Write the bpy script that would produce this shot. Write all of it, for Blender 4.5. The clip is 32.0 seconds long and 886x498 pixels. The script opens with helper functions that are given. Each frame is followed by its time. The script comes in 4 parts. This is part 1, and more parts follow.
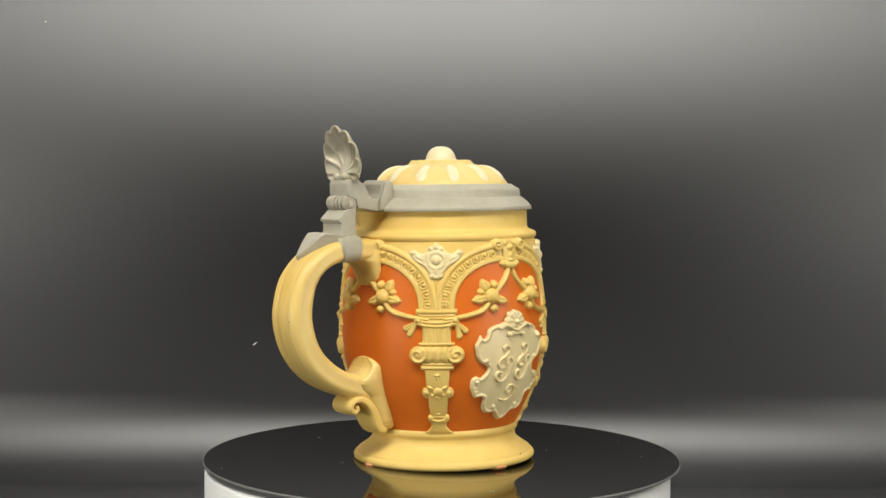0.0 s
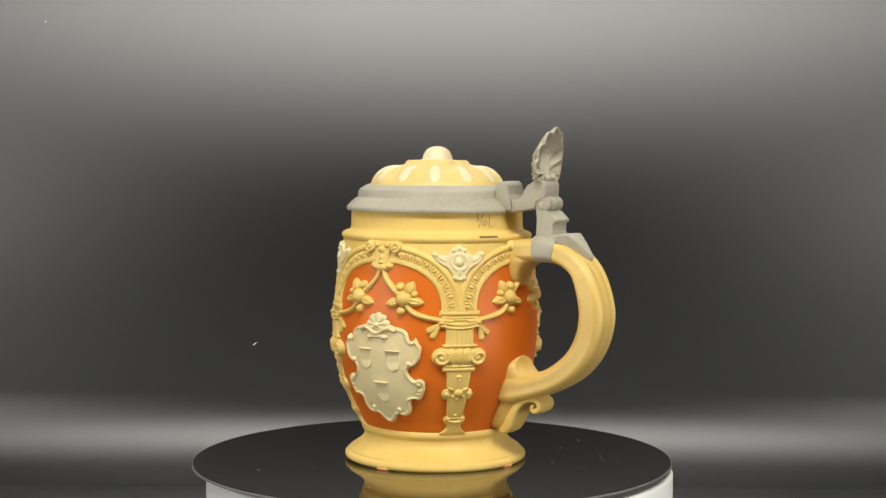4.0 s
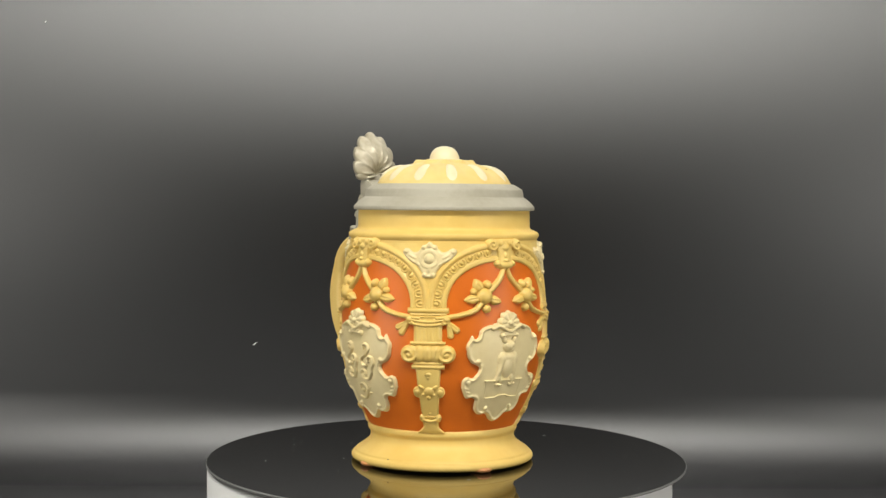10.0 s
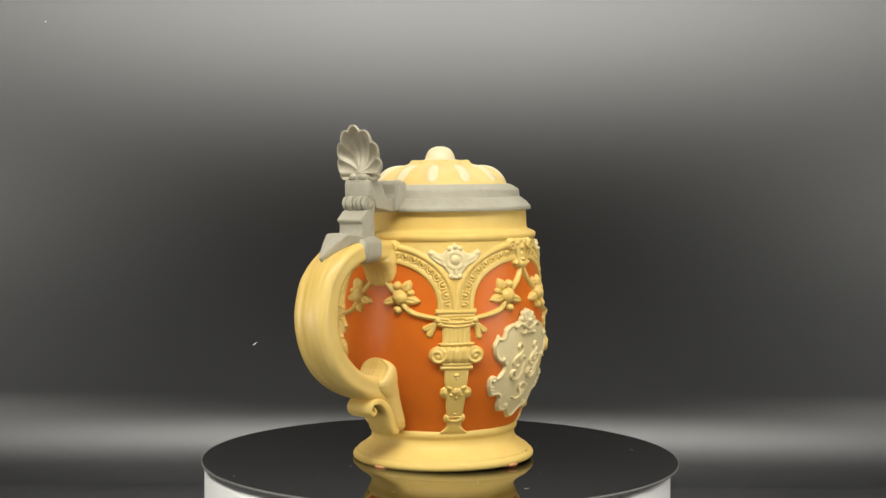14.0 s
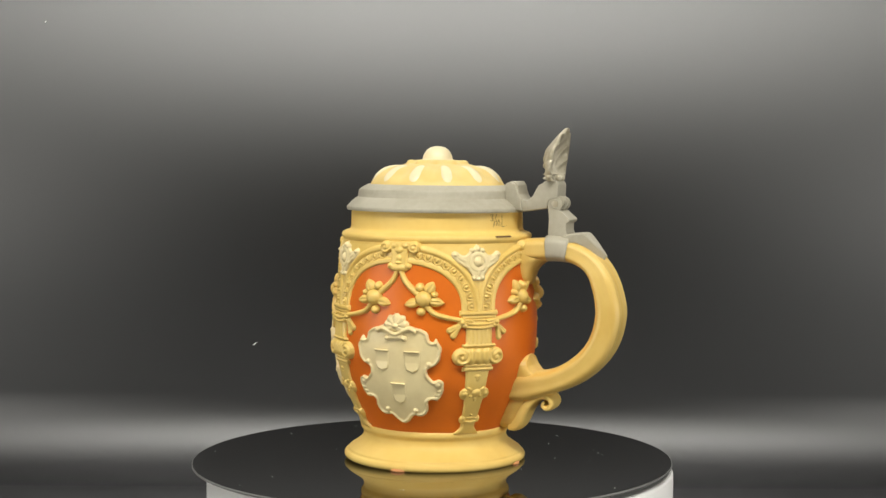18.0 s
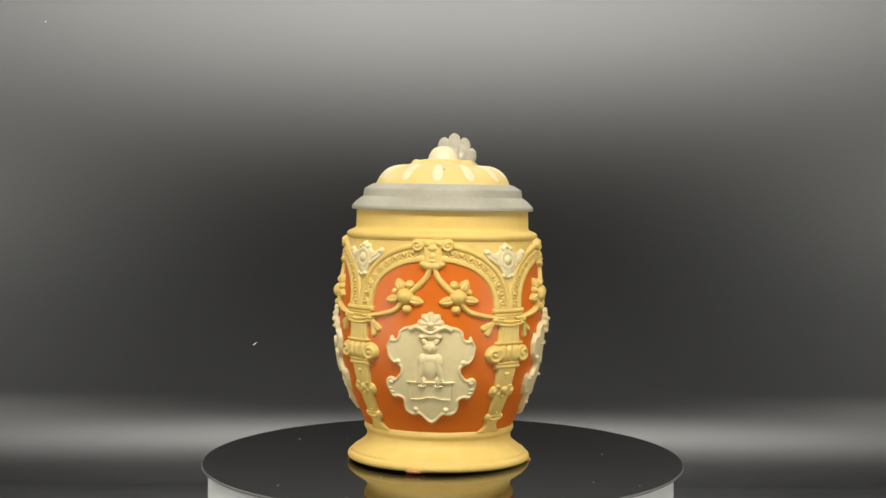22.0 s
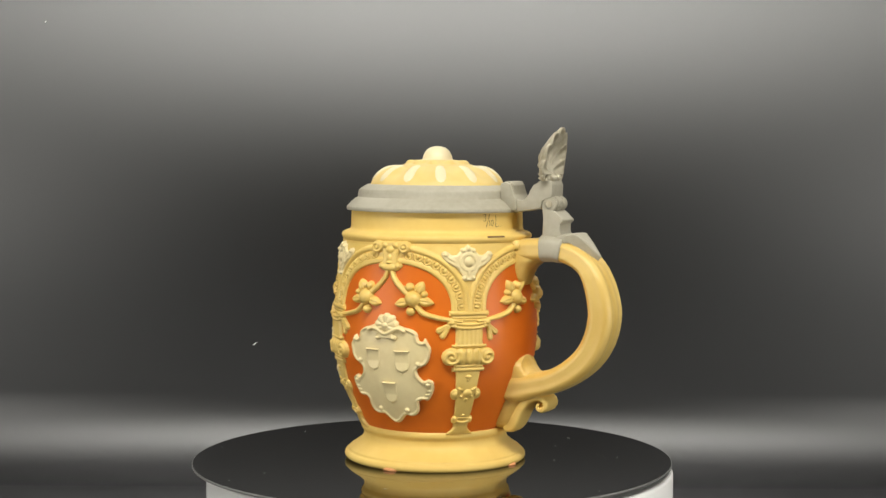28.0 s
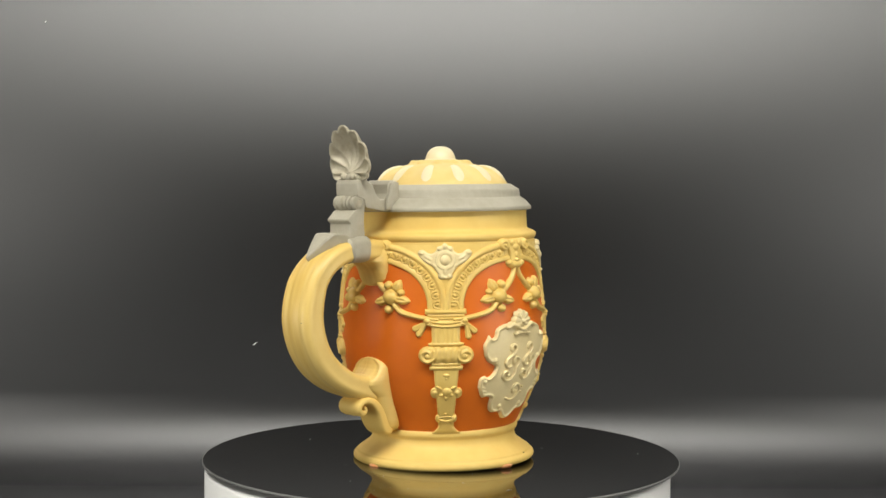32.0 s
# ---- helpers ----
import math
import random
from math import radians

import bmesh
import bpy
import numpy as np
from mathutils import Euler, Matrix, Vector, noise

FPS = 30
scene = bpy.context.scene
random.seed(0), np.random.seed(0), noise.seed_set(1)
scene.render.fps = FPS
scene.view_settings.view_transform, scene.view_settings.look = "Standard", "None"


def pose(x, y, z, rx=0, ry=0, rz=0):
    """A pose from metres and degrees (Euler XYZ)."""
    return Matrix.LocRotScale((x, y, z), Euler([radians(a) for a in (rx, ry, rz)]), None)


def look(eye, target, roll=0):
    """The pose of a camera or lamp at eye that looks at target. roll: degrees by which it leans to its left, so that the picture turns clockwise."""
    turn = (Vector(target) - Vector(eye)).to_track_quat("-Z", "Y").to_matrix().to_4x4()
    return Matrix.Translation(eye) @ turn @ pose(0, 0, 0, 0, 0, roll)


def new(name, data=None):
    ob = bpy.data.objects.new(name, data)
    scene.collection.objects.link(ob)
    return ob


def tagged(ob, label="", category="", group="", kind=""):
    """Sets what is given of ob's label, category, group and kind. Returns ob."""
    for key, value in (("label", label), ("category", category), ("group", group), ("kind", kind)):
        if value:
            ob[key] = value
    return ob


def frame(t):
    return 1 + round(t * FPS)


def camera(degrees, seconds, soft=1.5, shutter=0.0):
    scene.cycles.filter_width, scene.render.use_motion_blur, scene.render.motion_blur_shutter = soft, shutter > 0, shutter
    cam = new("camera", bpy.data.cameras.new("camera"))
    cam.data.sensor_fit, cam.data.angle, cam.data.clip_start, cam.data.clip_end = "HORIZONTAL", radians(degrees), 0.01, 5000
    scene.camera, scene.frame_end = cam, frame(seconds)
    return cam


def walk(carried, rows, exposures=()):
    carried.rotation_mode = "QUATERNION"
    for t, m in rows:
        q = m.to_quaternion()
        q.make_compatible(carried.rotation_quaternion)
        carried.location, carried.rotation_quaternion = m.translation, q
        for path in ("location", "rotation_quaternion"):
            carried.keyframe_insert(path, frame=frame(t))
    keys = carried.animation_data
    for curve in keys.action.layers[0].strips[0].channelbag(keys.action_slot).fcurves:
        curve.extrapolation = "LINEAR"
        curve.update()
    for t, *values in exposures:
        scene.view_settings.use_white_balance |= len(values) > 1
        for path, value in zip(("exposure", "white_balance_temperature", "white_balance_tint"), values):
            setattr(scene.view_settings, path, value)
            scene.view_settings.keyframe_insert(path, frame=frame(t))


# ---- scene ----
# A small pottery beer stein turns on a black disc before a dark sheet. Metres; origin on the turntable's axis, disc top at z = 0.
cam = camera(33.55, 32.0, soft=1.5)
VIEW = look((0.0, -0.6305, 0.1197), (0.0011, 0.0, 0.0897), 0.28)
walk(cam, [(0.0, VIEW), (32.0, VIEW)])

# ---- light ----
world = bpy.data.worlds.new("studio_dark")
scene.world = world
world.use_nodes = True
world.node_tree.nodes["Background"].inputs[0].default_value = (0.9, 0.95, 1.0, 1)
world.node_tree.nodes["Background"].inputs[1].default_value = 0.02


def lamp(name, eye, target, sx, sy, watts, spread=180, colour=(1.0, 0.968, 0.885)):
    d = bpy.data.lights.new(name, "AREA")
    d.shape, d.size, d.size_y, d.energy, d.color = "RECTANGLE", sx, sy, watts, colour
    d.spread = radians(spread)
    ob = new(name, d)
    ob.matrix_world = look(eye, target)
    return ob


# lamps are unseen; places and watts are fitted to the sheet's sheen
lamp("softbox_front", (0.0, -0.572, 0.768), (0, 0.0, 0.05), 1.18, 0.16, 11.6)
# unseen strip added to brighten the sheet's top and bend
lamp("fill_rear", (0.0, 0.224, 0.393), (0, 0.224, 0.0), 1.12, 0.19, 1.6)
# unseen low panels added to fill the stein's lower half and the sheet's sides
lamp("fill_left", (-0.934, -0.507, -0.03), (0, 0.0, 0.06), 0.55, 0.54, 5.6)
lamp("fill_right", (0.934, -0.507, -0.03), (0, 0.0, 0.06), 0.55, 0.54, 5.4)

# ---- materials ----


def material(name, colour, rough=0.4, metal=0.0, vary=0.12, grain=180.0, bump=0.02, second=None, coat=0.0, spec=0.5, ior=1.5, stretch=None, uneven=0.15):
    """A surface with two scales of colour variation and a fine relief."""
    m = bpy.data.materials.new(name)
    m.use_nodes = True
    nt = m.node_tree
    b = nt.nodes["Principled BSDF"]
    tc = nt.nodes.new("ShaderNodeTexCoord")
    n1 = nt.nodes.new("ShaderNodeTexNoise")
    n1.inputs["Scale"].default_value, n1.inputs["Detail"].default_value = grain, 5
    n2 = nt.nodes.new("ShaderNodeTexNoise")
    n2.inputs["Scale"].default_value, n2.inputs["Detail"].default_value = grain / 7, 3
    where = tc.outputs["Object"]
    if stretch:
        mp = nt.nodes.new("ShaderNodeMapping")
        mp.inputs["Scale"].default_value = stretch
        nt.links.new(where, mp.inputs["Vector"])
        where = mp.outputs[0]
    nt.links.new(where, n1.inputs["Vector"])
    nt.links.new(where, n2.inputs["Vector"])
    mix = nt.nodes.new("ShaderNodeMix")
    mix.data_type = "RGBA"
    lo = second or tuple(c * (1 - vary) for c in colour)
    mix.inputs[6].default_value, mix.inputs[7].default_value = (*lo, 1), (*colour, 1)
    ramp = nt.nodes.new("ShaderNodeMapRange")
    ramp.inputs[1].default_value, ramp.inputs[2].default_value = 0.35, 0.62
    add = nt.nodes.new("ShaderNodeMath")
    add.operation = "MULTIPLY_ADD"
    add.inputs[1].default_value = 0.35
    sc = nt.nodes.new("ShaderNodeMath")
    sc.operation = "MULTIPLY"
    sc.inputs[1].default_value = 0.65
    nt.links.new(n2.outputs["Fac"], sc.inputs[0])
    nt.links.new(n1.outputs["Fac"], add.inputs[0])
    nt.links.new(sc.outputs[0], add.inputs[2])
    nt.links.new(add.outputs[0], ramp.inputs[0])
    nt.links.new(ramp.outputs[0], mix.inputs[0])
    nt.links.new(mix.outputs[2], b.inputs["Base Color"])
    rr = nt.nodes.new("ShaderNodeMapRange")
    rr.inputs[3].default_value, rr.inputs[4].default_value = rough * (1 - uneven), min(1, rough * (1 + uneven))
    nt.links.new(n2.outputs["Fac"], rr.inputs[0])
    nt.links.new(rr.outputs[0], b.inputs["Roughness"])
    b.inputs["Metallic"].default_value = metal
    b.inputs["Specular IOR Level"].default_value = spec
    b.inputs["IOR"].default_value = ior
    b.inputs["Coat Weight"].default_value = coat
    b.inputs["Coat Roughness"].default_value = 0.25
    if bump:
        bp = nt.nodes.new("ShaderNodeBump")
        bp.inputs["Strength"].default_value, bp.inputs["Distance"].default_value = 1.0, bump * 0.001
        nt.links.new(n1.outputs["Fac"], bp.inputs["Height"])
        nt.links.new(bp.outputs[0], b.inputs["Normal"])
    return m


CREAM = material("cream_glaze", (0.82, 0.59, 0.177), 0.58, second=(0.75, 0.505, 0.126), grain=150, bump=0.03, coat=0.03, spec=0.4)
RELIEF = material("cream_relief", (0.82, 0.59, 0.175), 0.45, second=(0.72, 0.485, 0.118), grain=260, bump=0.11, coat=0.12)
WHITE = material("ivory_bisque", (0.83, 0.70, 0.385), 0.40, second=(0.75, 0.61, 0.315), grain=300, bump=0.09, coat=0.10)
LID_CREAM = material("pale_cream_glaze", (0.78, 0.60, 0.225), 0.54, second=(0.71, 0.515, 0.165), grain=150, bump=0.03, coat=0.12)
IVORY = material("ivory_glaze", (0.81, 0.70, 0.44), 0.38, vary=0.06, grain=350, bump=0.02, coat=0.2)
ORANGE = material("orange_slip", (0.74, 0.172, 0.011), 0.42, second=(0.66, 0.145, 0.011), grain=120, bump=0.02, coat=0.0, spec=0.38)
STAINED = material("stained_cream_glaze", (0.82, 0.60, 0.195), 0.42, second=(0.66, 0.425, 0.095), grain=90, bump=0.02, coat=0.12, stretch=(8, 0.6, 0.6))
PEWTER = material("pewter", (0.45, 0.42, 0.33), 0.50, second=(0.38, 0.35, 0.265), metal=0.06, grain=420, bump=0.05)
TARNISH = material("tarnished_pewter", (0.55, 0.505, 0.385), 0.40, second=(0.36, 0.315, 0.215), metal=0.15, grain=480, bump=0.10)
INK = material("brown_ink", (0.16, 0.085, 0.03), 0.6, vary=0.3)
PAD = material("orange_pad", (0.72, 0.32, 0.12), 0.35, vary=0.15, grain=500)
ACRYLIC = material("black_acrylic", (0.002, 0.002, 0.002), 0.03, vary=0.3, grain=40, bump=0.0, ior=1.75)
DISC_EDGE = material("acrylic_edge", (0.18, 0.18, 0.175), 0.4, vary=0.1)
PLASTIC = material("white_plastic", (0.88, 0.88, 0.87), 0.35, vary=0.03, grain=60, bump=0.01)


def satin_sheet(rough, ior):
    """Black plastic sheet: a dark ground under a soft even sheen."""
    m = bpy.data.materials.new("black_satin_sheet")
    m.use_nodes = True
    nt = m.node_tree
    nt.nodes.remove(nt.nodes["Principled BSDF"])
    tc = nt.nodes.new("ShaderNodeTexCoord")
    noise = nt.nodes.new("ShaderNodeTexNoise")
    noise.inputs["Scale"].default_value, noise.inputs["Detail"].default_value = 14, 4
    nt.links.new(tc.outputs["Object"], noise.inputs["Vector"])
    rr = nt.nodes.new("ShaderNodeMapRange")
    rr.inputs[3].default_value, rr.inputs[4].default_value = rough * 0.985, rough * 1.015
    nt.links.new(noise.outputs["Fac"], rr.inputs[0])
    ground = nt.nodes.new("ShaderNodeBsdfDiffuse")
    ground.inputs["Color"].default_value = (0.003, 0.0028, 0.0026, 1)
    sheen = nt.nodes.new("ShaderNodeBsdfGlossy")
    sheen.distribution = "BECKMANN"
    sheen.inputs["Color"].default_value = (0.97, 0.975, 1.0, 1)
    nt.links.new(rr.outputs[0], sheen.inputs["Roughness"])
    fr = nt.nodes.new("ShaderNodeFresnel")
    fr.inputs["IOR"].default_value = ior
    mix = nt.nodes.new("ShaderNodeMixShader")
    nt.links.new(fr.outputs[0], mix.inputs[0])
    nt.links.new(ground.outputs[0], mix.inputs[1])
    nt.links.new(sheen.outputs[0], mix.inputs[2])
    nt.links.new(mix.outputs[0], nt.nodes["Material Output"].inputs["Surface"])
    return m


SHEET = satin_sheet(0.445, 2.02)
LINT = material("white_lint", (0.7, 0.7, 0.68), 0.8, vary=0.1)
ROOM = material("dark_room_paint", (0.04, 0.04, 0.04), 0.8, vary=0.1, grain=8, bump=0.0)

# ---- mesh tools ----


def mesh_ob(name, bm, mat, smooth=True):
    me = bpy.data.meshes.new(name)
    bm.to_mesh(me)
    bm.free()
    me.materials.append(mat)
    if smooth:
        me.polygons.foreach_set("use_smooth", [True] * len(me.polygons))
    return new(name, me)


def part(name, bm, mat, parent, label="", smooth=True):
    """Links a bmesh as one mesh object under a thing or part."""
    ob = mesh_ob(name, bm, mat, smooth)
    ob.parent = parent
    return tagged(ob, label) if label else ob


def twin(ob, parent, turn=0.0, flip=False):
    """A part alike on the same mesh, turned about the stein's axis."""
    o = new(ob.name.split(".")[0], ob.data)
    o.parent = parent
    o.matrix_basis = pose(0, 0, 0, 0, 0, turn)
    if flip:
        o.scale.x = -1
    if "label" in ob:
        o["label"] = ob["label"]
    return o


def grid_mesh(P, keep=None, wrap_u=False):
    """A bmesh from an array of points [rows, columns, 3]; keep masks its faces."""
    n, m = P.shape[:2]
    idx = np.arange(n * m).reshape(n, m)
    a, b, c, d = idx[:-1, :-1], idx[:-1, 1:], idx[1:, 1:], idx[1:, :-1]
    if wrap_u:
        nxt = np.roll(idx, -1, axis=1)
        a, b, c, d = idx[:-1], nxt[:-1], nxt[1:], idx[1:]
    F = np.stack([a, b, c, d], -1).reshape(-1, 4)
    if keep is not None:
        F = F[keep.reshape(-1)]
    used = np.unique(F)
    remap = np.full(n * m, -1)
    remap[used] = np.arange(len(used))
    me = bpy.data.meshes.new("tmp")
    me.from_pydata(P.reshape(-1, 3)[used].tolist(), [], remap[F].tolist())
    bm = bmesh.new()
    bm.from_mesh(me)
    bpy.data.meshes.remove(me)
    return bm


def curve(pts, n=10, closed=False):
    """A smooth line through the points (Catmull-Rom)."""
    p = np.array(pts, float)
    k = len(p)
    out = []
    for i in range(k if closed else k - 1):
        if closed:
            a, b, c, d = p[i - 1], p[i], p[(i + 1) % k], p[(i + 2) % k]
        else:
            a, b, c, d = p[max(i - 1, 0)], p[i], p[i + 1], p[min(i + 2, k - 1)]
        for t in np.linspace(0, 1, n, endpoint=False):
            out.append(0.5 * (2 * b + (c - a) * t + (2 * a - 5 * b + 4 * c - d) * t * t + (3 * b - a - 3 * c + d) * t ** 3))
    if not closed:
        out.append(p[-1])
    return np.array(out)


def revolve(profile, seg=256, smooth_n=0):
    """A turned body from (radius, height) pairs in mm."""
    pr = np.array(profile, float) * 0.001
    if smooth_n:
        pr = curve(pr, smooth_n)
    az = np.linspace(0, 2 * math.pi, seg, endpoint=False)
    P = np.stack([pr[:, None, 0] * np.sin(az), -pr[:, None, 0] * np.cos(az), np.repeat(pr[:, 1:2], seg, 1)], -1)
    return grid_mesh(P, wrap_u=True)


# ---- the stein's body line (mm) and its wrap ----
BELLY = np.array([(10, 30.0), (15, 30.9), (18, 32.2), (22, 34.0), (27.6, 36.7), (35, 39.6), (42, 41.5), (50, 42.8), (58, 43.3), (66, 43.1), (75, 42.3), (84, 41.2), (92, 40.4), (96, 40.1), (110, 39.6)])
_fine = curve(BELLY, 12)


def belly(z):
    return np.interp(z, _fine[:, 0], _fine[:, 1])


def wrap(u, z, h):
    """From the unrolled wall (u along it at 42 mm radius, z up, h off it; mm) to metres, with u = 0 at the handle's azimuth."""
    r = (belly(z) + h) * 0.001
    a = np.asarray(u) / 42.0
    return np.stack([r * np.sin(a), -r * np.cos(a), np.broadcast_to(np.asarray(z) * 0.001, np.shape(r))], -1)


def seg_dist(U, Z, line):
    """The distance to a polyline, with the index of the nearest piece and the share along it."""
    best = np.full(U.shape, 1e9)
    at = np.zeros(U.shape)
    for i in range(len(line) - 1):
        (x0, y0), (x1, y1) = line[i][:2], line[i + 1][:2]
        dx, dy = x1 - x0, y1 - y0
        t = np.clip(((U - x0) * dx + (Z - y0) * dy) / (dx * dx + dy * dy + 1e-12), 0, 1)
        d = np.hypot(U - x0 - t * dx, Z - y0 - t * dy)
        m = d < best
        best = np.where(m, d, best)
        at = np.where(m, i + t, at)
    return best, at


def inside(U, Z, poly):
    """Signed distance to a closed outline: positive within."""
    poly = np.asarray(poly)
    d, _ = seg_dist(U, Z, np.vstack([poly, poly[:1]]))
    odd = np.zeros(U.shape, bool)
    for i in range(len(poly)):
        (x0, y0), (x1, y1) = poly[i - 1], poly[i]
        if y0 != y1:
            odd ^= ((y0 > Z) != (y1 > Z)) & (U < (x1 - x0) * (Z - y0) / (y1 - y0) + x0)
    return np.where(odd, d, -d)


def plate(d, r, h):
    """A flat relief of height h with an edge rounded over r, from a signed distance."""
    k = np.clip(d, 0, r) / r
    return np.where(d > 0, h * np.sqrt(np.clip(1 - (1 - k) ** 2, 0, 1)), d * 1.5)


def cord(d, w, h):
    """A half-round strand of half-width w from the distance to its middle line."""
    return np.where(d < w, h * np.sqrt(np.clip(1 - (d / np.maximum(w, 1e-6)) ** 2, 0, 1)), (w - d) * 1.5)


def lump(U, Z, u, z, a, b, h, turn=0.0):
    """An oval dome."""
    c, s = math.cos(radians(turn)), math.sin(radians(turn))
    x, y = (U - u) * c + (Z - z) * s, -(U - u) * s + (Z - z) * c
    q = np.hypot(x / a, y / b)
    return np.where(q < 1, h * np.sqrt(np.clip(1 - q * q, 0, 1)), (1 - q) * min(a, b) * 1.5)


def leaf(U, Z, u, z, tu, tz, w, h):
    """A pointed petal from its root to its tip."""
    L = math.hypot(tu - u, tz - z)
    c, s = (tu - u) / L, (tz - z) / L
    x, y = (U - u) * c + (Z - z) * s, -(U - u) * s + (Z - z) * c
    t = np.clip(x / L, 0, 1)
    ww = w * np.sin(math.pi * np.clip(t * 0.85 + 0.15, 0, 1)) ** 0.75
    d = np.minimum(ww - np.abs(y), np.minimum(x, L - x) + 0.25)
    return plate(d, w * 0.9, h) - np.where(d > 0.3, 0.25 * np.exp(-(y / 0.45) ** 2), 0)


def top(*hs):
    out = hs[0]
    for h in hs[1:]:
        out = np.maximum(out, h)
    return out


def field(u0, u1, z0, z1, step=0.3):
    u = np.arange(u0, u1 + step / 2, step)
    z = np.arange(z0, z1 + step / 2, step)
    return np.meshgrid(u, z)


def relief(name, U, Z, H, mat, parent, label="", lift=0.0, turn=0.0):
    """A moulded relief on the wall; what falls below it is cut away."""
    H = np.maximum(H, -0.6)
    k = (np.maximum(np.maximum(H[:-1, :-1], H[1:, :-1]), np.maximum(H[:-1, 1:], H[1:, 1:])) > -0.3)
    ob = part(name, grid_mesh(wrap(U, Z, H + lift), k), mat, parent, label)
    if turn:
        ob.matrix_basis = pose(0, 0, 0, 0, 0, turn)
    return ob


def block(profile, half, round_off=0.5):
    """A solid from a side outline (r outwards, z up; mm), half mm to either side, with rounded edges."""
    bm = bmesh.new()
    rows = []
    for s in (-half, half):
        rows.append([bm.verts.new((s * 0.001, -r * 0.001, z * 0.001)) for r, z in profile])
    n = len(profile)
    bm.faces.new(rows[0])
    bm.faces.new(rows[1][::-1])
    for i in range(n):
        bm.faces.new((rows[0][i], rows[1][i], rows[1][(i + 1) % n], rows[0][(i + 1) % n]))
    bmesh.ops.recalc_face_normals(bm, faces=bm.faces)
    if round_off:
        bmesh.ops.bevel(bm, geom=bm.edges[:], offset=round_off * 0.001, segments=2, affect="EDGES", profile=0.6)
    bmesh.ops.triangulate(bm, faces=[f for f in bm.faces if len(f.verts) > 4])
    return bm


def rod(r, half, cx, cz, seg=28):
    """A short bar across the stein's radial plane at (cx, cz) mm."""
    bm = bmesh.new()
    bmesh.ops.create_cone(bm, cap_ends=True, segments=seg, radius1=r * 0.001, radius2=r * 0.001, depth=2 * half * 0.001, matrix=Matrix.Translation((0, -cx * 0.001, cz * 0.001)) @ pose(0, 0, 0, 0, 90, 0))
    bmesh.ops.bevel(bm, geom=[e for e in bm.edges if abs(e.calc_face_angle(0)) > 1.0], offset=0.0003, segments=2, affect="EDGES")
    return bm


# ---- setting: the black sheet, the table's edge of darkness, the room ----
FLOOR_Z = -0.1025
# fitted so the sheen brightens upwards and the disc mirrors dark
LEAN = 0.14


def sheet():
    """One sheet: flat under the turntable, bent up behind it and hung upright."""
    # the bend is tight below and overshoots the upright a little; above it the sheet leans back again, both fitted to
    # the sheen as the camera sees it
    a = np.radians(np.linspace(0, 90, 91)) * (1 + LEAN / (math.pi / 2))
    R = 0.0522 * (1 + 0.10 * np.clip((a - radians(58)) / radians(32), 0, 1) ** 1.3)
    ys, zs = np.cumsum(R * np.cos(a)) * a[1], np.cumsum(R * np.sin(a)) * a[1]
    y0 = 0.470 - ys[-1]
    pts = [(-1.3, FLOOR_Z), (-0.6, FLOOR_Z), (0.0, FLOOR_Z), (y0, FLOOR_Z)]
    pts += [(y0 + y, FLOOR_Z + z) for y, z in zip(ys, zs)]
    y, z = pts[-1]
    while z < 1.3:
        q = min(1.0, max(0.0, (z - 0.012) / 0.248))
        y += 0.01 * (-LEAN + (LEAN + 0.155) * (0.35 * q + 0.65 * q * q * (3 - 2 * q)))
        z += 0.01
        pts.append((y, z))
    X = np.linspace(-1.3, 1.3, 60)
    P = np.array([[(x, y, z) for x in X] for y, z in pts])
    tagged(mesh_ob("backdrop", grid_mesh(P), SHEET), "black satin photo sheet curved up behind the turntable", "backdrop", kind="structure")
    return np.array([p for p in pts if p[1] > 0.0 or p[0] > 0.4])


SHEET_LINE = sheet()


def slab(name, lo, hi, mat, label):
    bm = bmesh.new()
    bmesh.ops.create_cube(bm, size=1)
    for v in bm.verts:
        v.co = Vector([lo[i] + (v.co[i] + 0.5) * (hi[i] - lo[i]) for i in range(3)])
    return tagged(mesh_ob(name, bm, mat, False), label, name.split("_")[0], kind="structure")


slab("table", (-1.4, -1.4, -0.15), (1.4, 0.75, FLOOR_Z - 0.004), ROOM, "dark table under the black sheet")
slab("floor", (-2.5, -2.5, -0.85), (2.5, 2.5, -0.80), ROOM, "dark studio floor")
slab("wall_north", (-2.5, 2.4, -0.80), (2.5, 2.5, 1.7), ROOM, "dark studio wall")
slab("wall_south", (-2.5, -2.5, -0.80), (2.5, -2.4, 1.7), ROOM, "dark studio wall")
slab("wall_east", (2.4, -2.4, -0.80), (2.5, 2.4, 1.7), ROOM, "dark studio wall")
slab("wall_west", (-2.5, -2.4, -0.80), (-2.4, 2.4, 1.7), ROOM, "dark studio wall")
slab("ceiling", (-2.5, -2.5, 1.7), (2.5, 2.5, 1.8), ROOM, "dark studio ceiling")

# ---- the turntable ----
DISC_SHIFT = (-0.0016, 0.0027)


